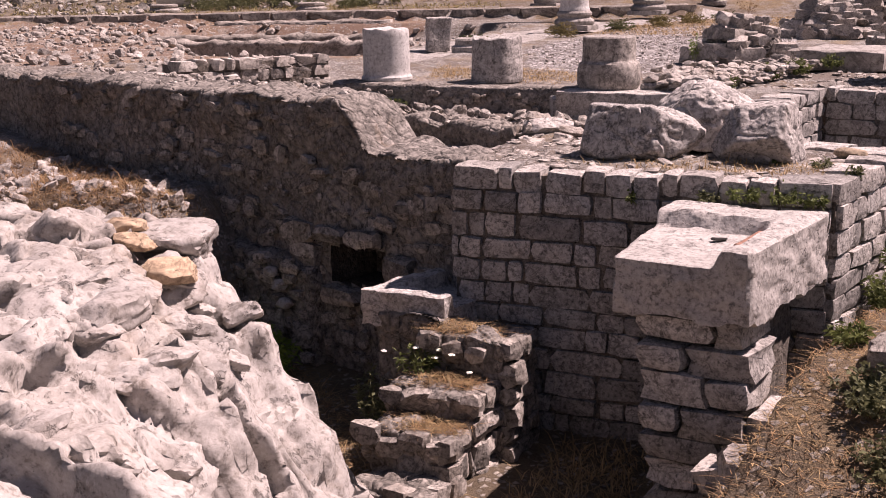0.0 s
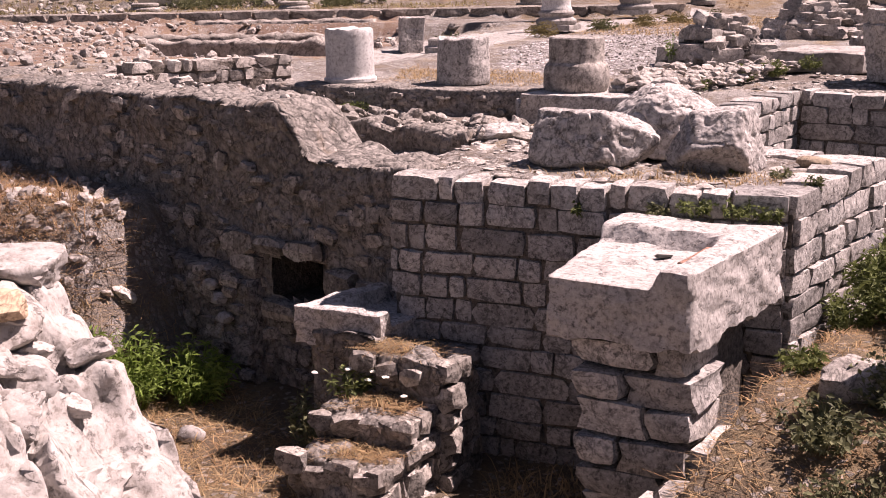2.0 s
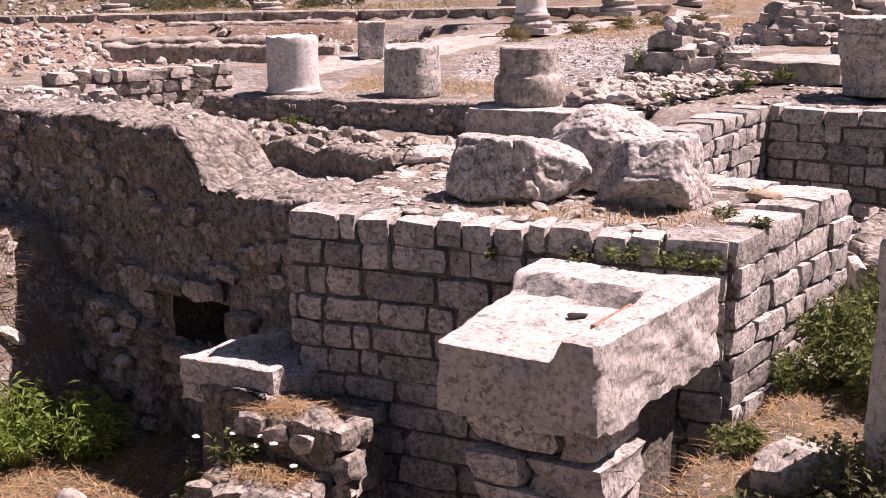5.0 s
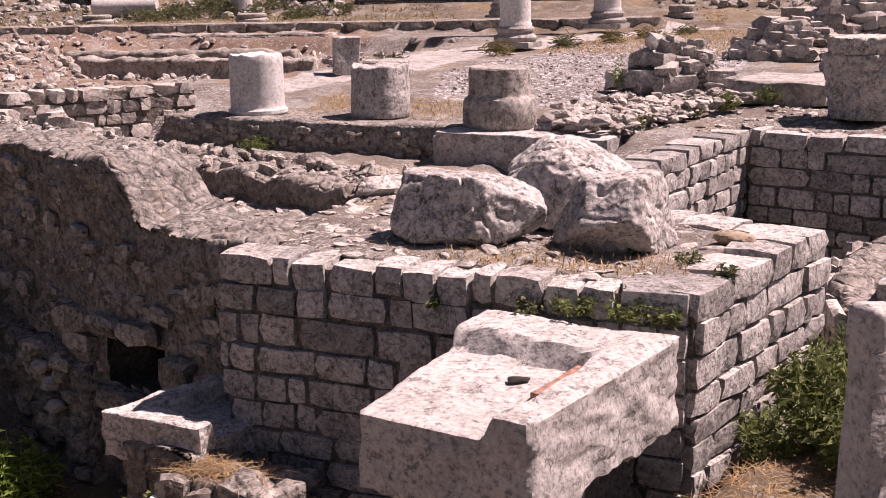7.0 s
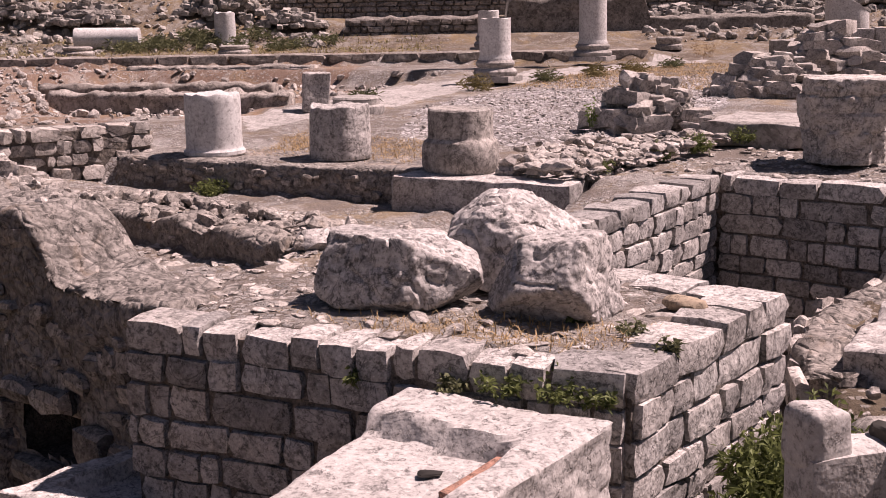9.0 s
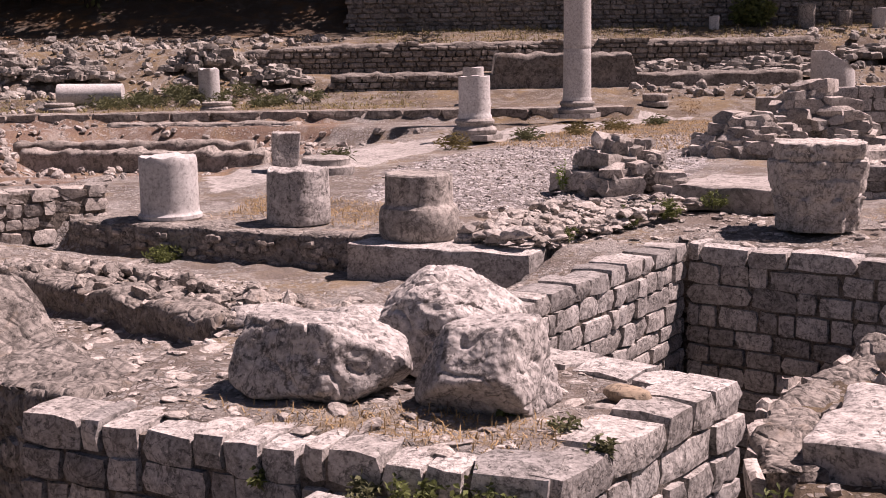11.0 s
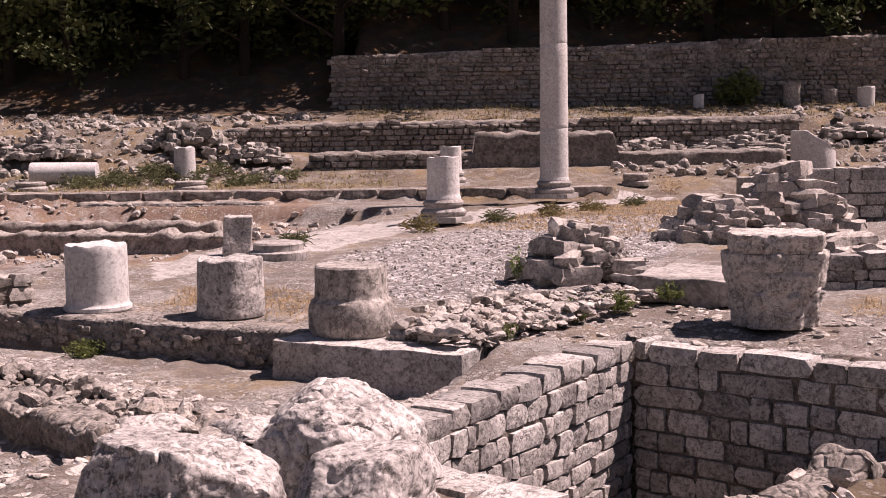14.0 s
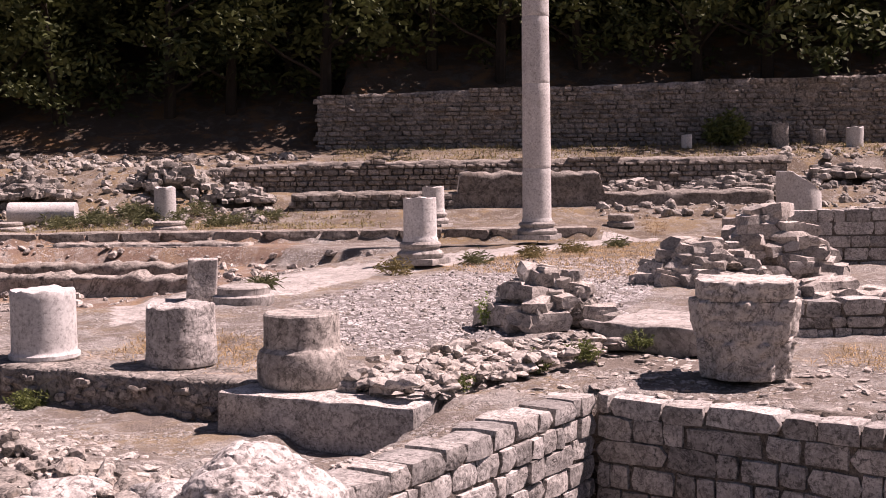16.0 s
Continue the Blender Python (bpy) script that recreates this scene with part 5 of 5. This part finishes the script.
# ---- lesser column pieces ----
ob = new("fallen_column", mesh_of("fallen_column", lathe_bm(straight(0.27, 1.55, 10, 0.25), 40, True, 4, 0.01), M_MARBLE))
x, y = far(-10.0, 27.8)
ob.matrix_basis = pose(x, y, hz(x, y) + 0.24, 90, 0, 118)
tagged(ob, "marble column shaft lying on the grass", "column drum")
x, y = far(-6.35, 27.9)
drum("column_stump", x, y, hz(x, y) - 0.02, straight(0.26, 0.80, 10, 0.25), M_MARBLE, "upright broken marble shaft among weeds", 5.0, 0.015, 0.05)
BASE = [(0.36, 0), (0.38, 0.04), (0.38, 0.09), (0.34, 0.12), (0.31, 0.14), (0.34, 0.17), (0.34, 0.21), (0.29, 0.23)]
for o, d in ((-5.75, 25.6), (-9.45, 26.1)):
    x, y = far(o, d)
    drum("moulded_drum", x, y, hz(x, y) - 0.01, BASE, M_DARKCOL, "moulded column base on the terrace step", 6.0 + o, 0.01, 0.01)
x, y = far(-2.12, 13.0)
drum("moulded_drum", x, y, hz(x, y) - 0.02, [(0.33, 0), (0.34, 0.05), (0.34, 0.10), (0.29, 0.12), (0.285, 0.17), (0.29, 0.19), (0.27, 0.21)], M_PAVE, "pale moulded column base beside a broken pillar", 7.0, 0.01, 0.01)
x, y = far(6.3, 24.0)
drum("column_disc", x, y, hz(x, y) - 0.02, straight(0.38, 0.40, 4), M_PAVE, "low pale column drum", 8.0, 0.02, 0.02)
x, y = far(6.85, 22.0)
drum("broken_drum", x, y, hz(x, y) - 0.02, straight(0.41, 1.36, 14), M_MARBLE, "large broken column shaft with a slanting top", 9.0, 0.03, 0.05)
for v in bpy.data.objects["broken_drum"].data.vertices:
    if v.co.z > 0.9:
        v.co.z -= (v.co.z - 0.9) * max(0.0, min(1.0, 0.35 + v.co.x * 1.3 + v.co.y * 0.6))
for o, d, h, r in ((7.9, 36.6, 0.42, 0.16), (10.9, 36.9, 0.75, 0.26), (13.1, 36.5, 0.62, 0.26), (12.2, 37.2, 0.5, 0.24)):
    x, y = far(o, d)
    drum("column_stump", x, y, hz(x, y) - 0.02, straight(r, h, 6), M_MARBLE if o < 9 or o > 12.5 else M_DARKCOL, "column stump at the foot of the retaining wall", o, 0.03, 0.05)

# ---- the rope ----
rope = bpy.data.curves.new("barrier_rope", "CURVE")
rope.dimensions = "3D"
rope.bevel_depth = 0.011
for ph in (0.0, math.pi):
    sp = rope.splines.new("POLY")
    pts = []
    for i in range(90):
        t = i / 89
        c = Vector((0.43, 6.03, 1.575)).lerp(Vector((0.36, 5.90, 0.90)), t) + Vector((0.02 * math.sin(math.pi * t), 0, 0))
        pts.append(c + Vector((math.cos(i * 1.1 + ph), 0, math.sin(i * 1.1 + ph))) * 0.009)
    sp.points.add(len(pts) - 1)
    for p, q in zip(sp.points, pts):
        p.co = (*q, 1)
rope.materials.append(M_ROPE)
tagged(new("barrier_rope", rope), "twisted white barrier rope tied to the stone slab", "rope")
knot = new("rope_knot", mesh_of("rope_knot", rock_bm(0.09, 0.20, 0.07, 5, 3, 6, 0.1), plain("dark_cord", (0.06, 0.055, 0.05))))
knot.matrix_basis = pose(0.385, 6.075, 1.53, 0, 0, 44)
tagged(knot, "dark cord knotted over the stone slab", "rope")
rock("dark_boulder", 0.42, 8.05, 0.60, 0.62, 0.5, 0.36, 66, M_DARKCOL, "dark lichened stone on the bank", 30, sub=4, planes=12, boxy=5, category="boulder")
rock("field_stone", -4.16, 6.36, -0.31, 0.20, 0.14, 0.11, 67, M_WHITE, "pale loose stone on the dry grass", 20, sub=3)
rock("field_stone", -4.45, 5.75, -0.31, 0.22, 0.15, 0.10, 68, M_WHITE, "pale loose stone on the dry grass", 50, sub=3)
rock("field_stone", -0.18, 5.9, 0.62, 0.42, 0.34, 0.24, 69, M_DARKCOL, "dark stone half hidden by weeds", 20, sub=4)

# ---- grass, straw and weeds ----
PIT = [(-5.6, 7.7), (-4.6, 7.4), (-3.4, 6.6), (-2.9, 6.2), (-2.9, 5.0), (-2.6, 4.3), (-3.2, 3.9), (-6.5, 4.0), (-7.2, 7.9)]
RBANK = [(-0.72, 6.0), (-0.55, 6.7), (-0.15, 8.2), (0.25, 7.2), (0.9, 6.6), (0.9, 4.2), (-0.9, 4.2), (-0.85, 5.5)]
LBANK = [(-7.9, 8.55), (-6.2, 7.95), (-5.4, 7.2), (-5.2, 6.0), (-7.5, 5.0), (-9, 8)]
GAP = [(-2.2, 5.0), (-1.5, 5.3), (-1.5, 6.7), (-2.15, 6.7)]
blades(spread(7000, PIT, 0.5, 1.2, 1), M_STRAW, "dry_grass", "matted dry grass on the floor of the pit", 71, 0.10, 0.003, 2.4, 2)
blades(spread(4500, PIT, 0.5, 1.2, 1), M_DEAD, "dead_grass", "brown dead grass on the floor of the pit", 72, 0.11, 0.003, 2.6, 2)
blades(spread(5000, RBANK, 0.5, 1.2, 1), M_STRAW, "dry_grass", "matted dry grass on the bank", 73, 0.05, 0.0022, 2.4, 2)
blades(spread(4500, RBANK, 0.5, 1.2, 1), M_DEAD, "dead_grass", "brown dead grass on the bank", 74, 0.055, 0.0022, 2.6, 2)
blades(spread(5000, LBANK, 0.5, 1.3, 1), M_DEAD, "dead_grass", "brown dead straw on the slope", 75, 0.16, 0.003, 2.6, 2)
blades(spread(700, GAP, 0.5, 1.2, 1), M_STRAW, "dry_grass", "dry grass in the shaded gap", 76, 0.12, 0.004, 1.3, 2)
blades([(-2.70 + sr.uniform(-0.2, 0.2), y + sr.uniform(-0.09, 0.09), z + sr.uniform(0.0, 0.05), 0.9) for y, z in ((6.46, 0.44), (6.18, 0.20), (5.88, 0.02)) for _ in range(420)], M_STRAW, "dry_grass", "orange dry grass on the rubble stump", 77, 0.045, 0.0022, 3.2, 1)
blades([(-2.70 + sr.uniform(-0.22, 0.22), y + sr.uniform(-0.1, 0.1), z + sr.uniform(0.0, 0.04), 0.9) for y, z in ((6.46, 0.44), (6.18, 0.20), (5.88, 0.02)) for _ in range(380)], M_DEAD, "dead_grass", "brown dead grass on the rubble stump", 177, 0.045, 0.0022, 3.2, 1)
PATCH1 = [(-5.5, 12.0), (-3.6, 11.8), (-3.8, 13.2), (-6.0, 13.6)]
PATCH2 = [(-6.0, 20.0), (-5.7, 24), (-4.6, 27.5), (-3.0, 26.5), (-1.5, 20), (-2.3, 19)]
PATCH3 = [(0.0, 13.3), (3.5, 12.2), (3.5, 14), (0.2, 14.3)]
PATCH4 = [far(-16, 25.6), far(-1, 25.3), far(-1, 28.5), far(-16, 28.8)]
PATCH5 = [far(-3, 33.9), far(14, 34), far(14, 38), far(-3, 38)]
blades(spread(2400, PATCH1, 0.5, 1.2, 1), M_STRAW, "dry_grass", "dry grass between the column drums", 78, 0.08, 0.003, 2.0, 2)
blades(spread(3000, PATCH2, 0.4, 0.9, 1), M_STRAW, "dry_grass", "dry orange grass beside the gravel floor", 79, 0.13, 0.005, 2.0, 3)
blades(spread(2500, PATCH3, 0.5, 1.2, 1), M_STRAW, "dry_grass", "dry grass in the lane", 80, 0.08, 0.003, 2.0, 2)
blades(spread(1600, PATCH4, 0.4, 0.9, 1), M_OLIVE, "dry_grass", "dry grass on the far terrace", 81, 0.2, 0.009, 1.8, 3)
blades(spread(1500, PATCH5, 0.5, 1.0, 1), M_OLIVE, "dry_grass", "dry grass below the retaining wall", 82, 0.22, 0.010, 1.6, 3)
PL2 = [(-1.6, 7.05), (-0.75, 7.05), (-0.6, 7.6), (-1.9, 7.3), (-2.6, 7.3)]
blades(spread(500, PL2, 0.3, 0.8, 1), M_STRAW, "dry_grass", "dry tufts on the platform", 83, 0.08, 0.003, 1.2, 2)

wr = random.Random(90)
for x, y, r, h, n in ((-4.9, 6.75, 0.34, 0.52, 1700), (-4.55, 7.0, 0.28, 0.46, 1300), (-5.15, 6.5, 0.34, 0.48, 1600), (-4.95, 6.2, 0.30, 0.4, 1200), (-5.3, 6.15, 0.3, 0.45, 1200)):
    weed("green_weed", x, y, hz(x, y) - 0.02, r, h, M_LIME, "bright green leafy weed in the pit", wr.randrange(9999), n, 0.075, 0.009)
for x, y, r, h, n in ((-0.16, 7.45, 0.22, 0.36, 1500), (-0.02, 7.15, 0.25, 0.40, 1500), (0.02, 7.7, 0.24, 0.36, 1300), (-0.28, 7.05, 0.15, 0.26, 600), (0.12, 6.85, 0.22, 0.34, 1100), (-0.5, 6.45, 0.13, 0.16, 350), (-0.42, 6.15, 0.12, 0.16, 300)):
    weed("green_bush", x, y, hz(x, y) - 0.02, r, h, M_GREEN, "green bushy weed beside the sunlit wall", wr.randrange(9999), n, 0.055, 0.009)
for x, y, r, h, n in ((0.05, 5.85, 0.26, 0.26, 1300), (0.2, 5.45, 0.28, 0.28, 1300), (-0.25, 5.5, 0.22, 0.2, 900), (-0.05, 5.1, 0.28, 0.22, 1000)):
    weed("grey_green_bush", x, y, hz(x, y) - 0.02, r, h, M_SAGE, "grey-green bushy weed on the bank", wr.randrange(9999), n, 0.04, 0.010)
for x, y, z, r, h, n, m in ((-0.86, 6.83, 1.29, 0.13, 0.10, 260, M_GREEN), (-1.08, 6.82, 1.29, 0.12, 0.09, 220, M_GREEN), (-0.7, 6.84, 1.28, 0.09, 0.07, 160, M_GREEN), (-1.28, 6.80, 1.28, 0.08, 0.06, 120, M_SAGE), (-0.72, 7.42, 1.39, 0.08, 0.08, 140, M_SAGE), (-0.52, 7.25, 1.39, 0.07, 0.06, 120, M_SAGE), (-1.0, 7.55, 1.39, 0.06, 0.07, 100, M_GREEN), (-1.75, 6.84, 1.25, 0.04, 0.06, 60, M_GREEN),
                            (-5.55, 11.35, 1.16, 0.19, 0.16, 450, M_GREEN), (-2.0, 11.55, 1.48, 0.10, 0.12, 160, M_GREEN), (-1.75, 12.3, 1.5, 0.14, 0.16, 300, M_GREEN), (-1.55, 12.75, 1.52, 0.16, 0.16, 350, M_GREEN), (-1.25, 13.35, 1.54, 0.13, 0.16, 300, M_GREEN), (-0.6, 13.5, 1.54, 0.07, 0.10, 120, M_GREEN), (-2.95, 14.4, 1.55, 0.10, 0.28, 160, M_LIME),
                            (-3.0, 6.1, -0.28, 0.16, 0.2, 300, M_GREEN), (-3.3, 6.35, -0.2, 0.2, 0.34, 420, M_SAGE), (-2.95, 6.25, 0.2, 0.16, 0.22, 260, M_GREEN)):
    weed("small_weed", x, y, z, r, h, m, "small green weed growing among the stones", wr.randrange(9999), n, 0.035 if r < 0.15 else 0.05, 0.008)
for x, y, r, h in ((-6.2, 19.3, 0.35, 0.35), (-5.7, 21.2, 0.3, 0.3), (-5.3, 22.6, 0.35, 0.3), (-5.0, 24.0, 0.35, 0.3), (-6.9, 17.0, 0.25, 0.2), (-4.6, 25.6, 0.3, 0.25)):
    weed("grass_tuft", x, y, hz(x, y), r * 0.9, h * 0.7, M_OLIVE if r > 0.32 else M_SAGE, "low tuft of weeds beside the paving", wr.randrange(9999), 260, 0.14, 0.007)
for i in range(16):
    x, y = far(wr.uniform(-10, -3.5), wr.uniform(26.3, 28.6))
    weed("far_weed", x, y, hz(x, y), 0.5, 0.32, M_SAGE, "clump of weeds on the far terrace", wr.randrange(9999), 300, 0.16, 0.012)
x, y = far(9.3, 37.3)
weed("fig_bush", x, y, hz(x, y), 0.75, 1.1, M_GREEN, "dark green bush before the retaining wall", 4321, 1500, 0.2, 0.045)
x, y = far(4.6, 24.6)
weed("dry_bush", x, y, hz(x, y), 0.4, 0.6, M_DEAD, "bare brown bush on the pavement", 4322, 200, 0.06, 0.006)
for i in range(6):
    rock("white_flower", -3.15 + wr.uniform(-0.05, 0.6), 6.22 + wr.uniform(-0.05, 0.05), wr.uniform(0.26, 0.42), 0.05, 0.05, 0.012, 700 + i, M_FLOWER, "flat white flower head above the weeds", sub=2, category="flower")
heap(-0.60, 5.25, 0.22, 0.7, 0.5, 0.26, 26, 0.10, 0.24, "tumbled stones at the foot of the pier")
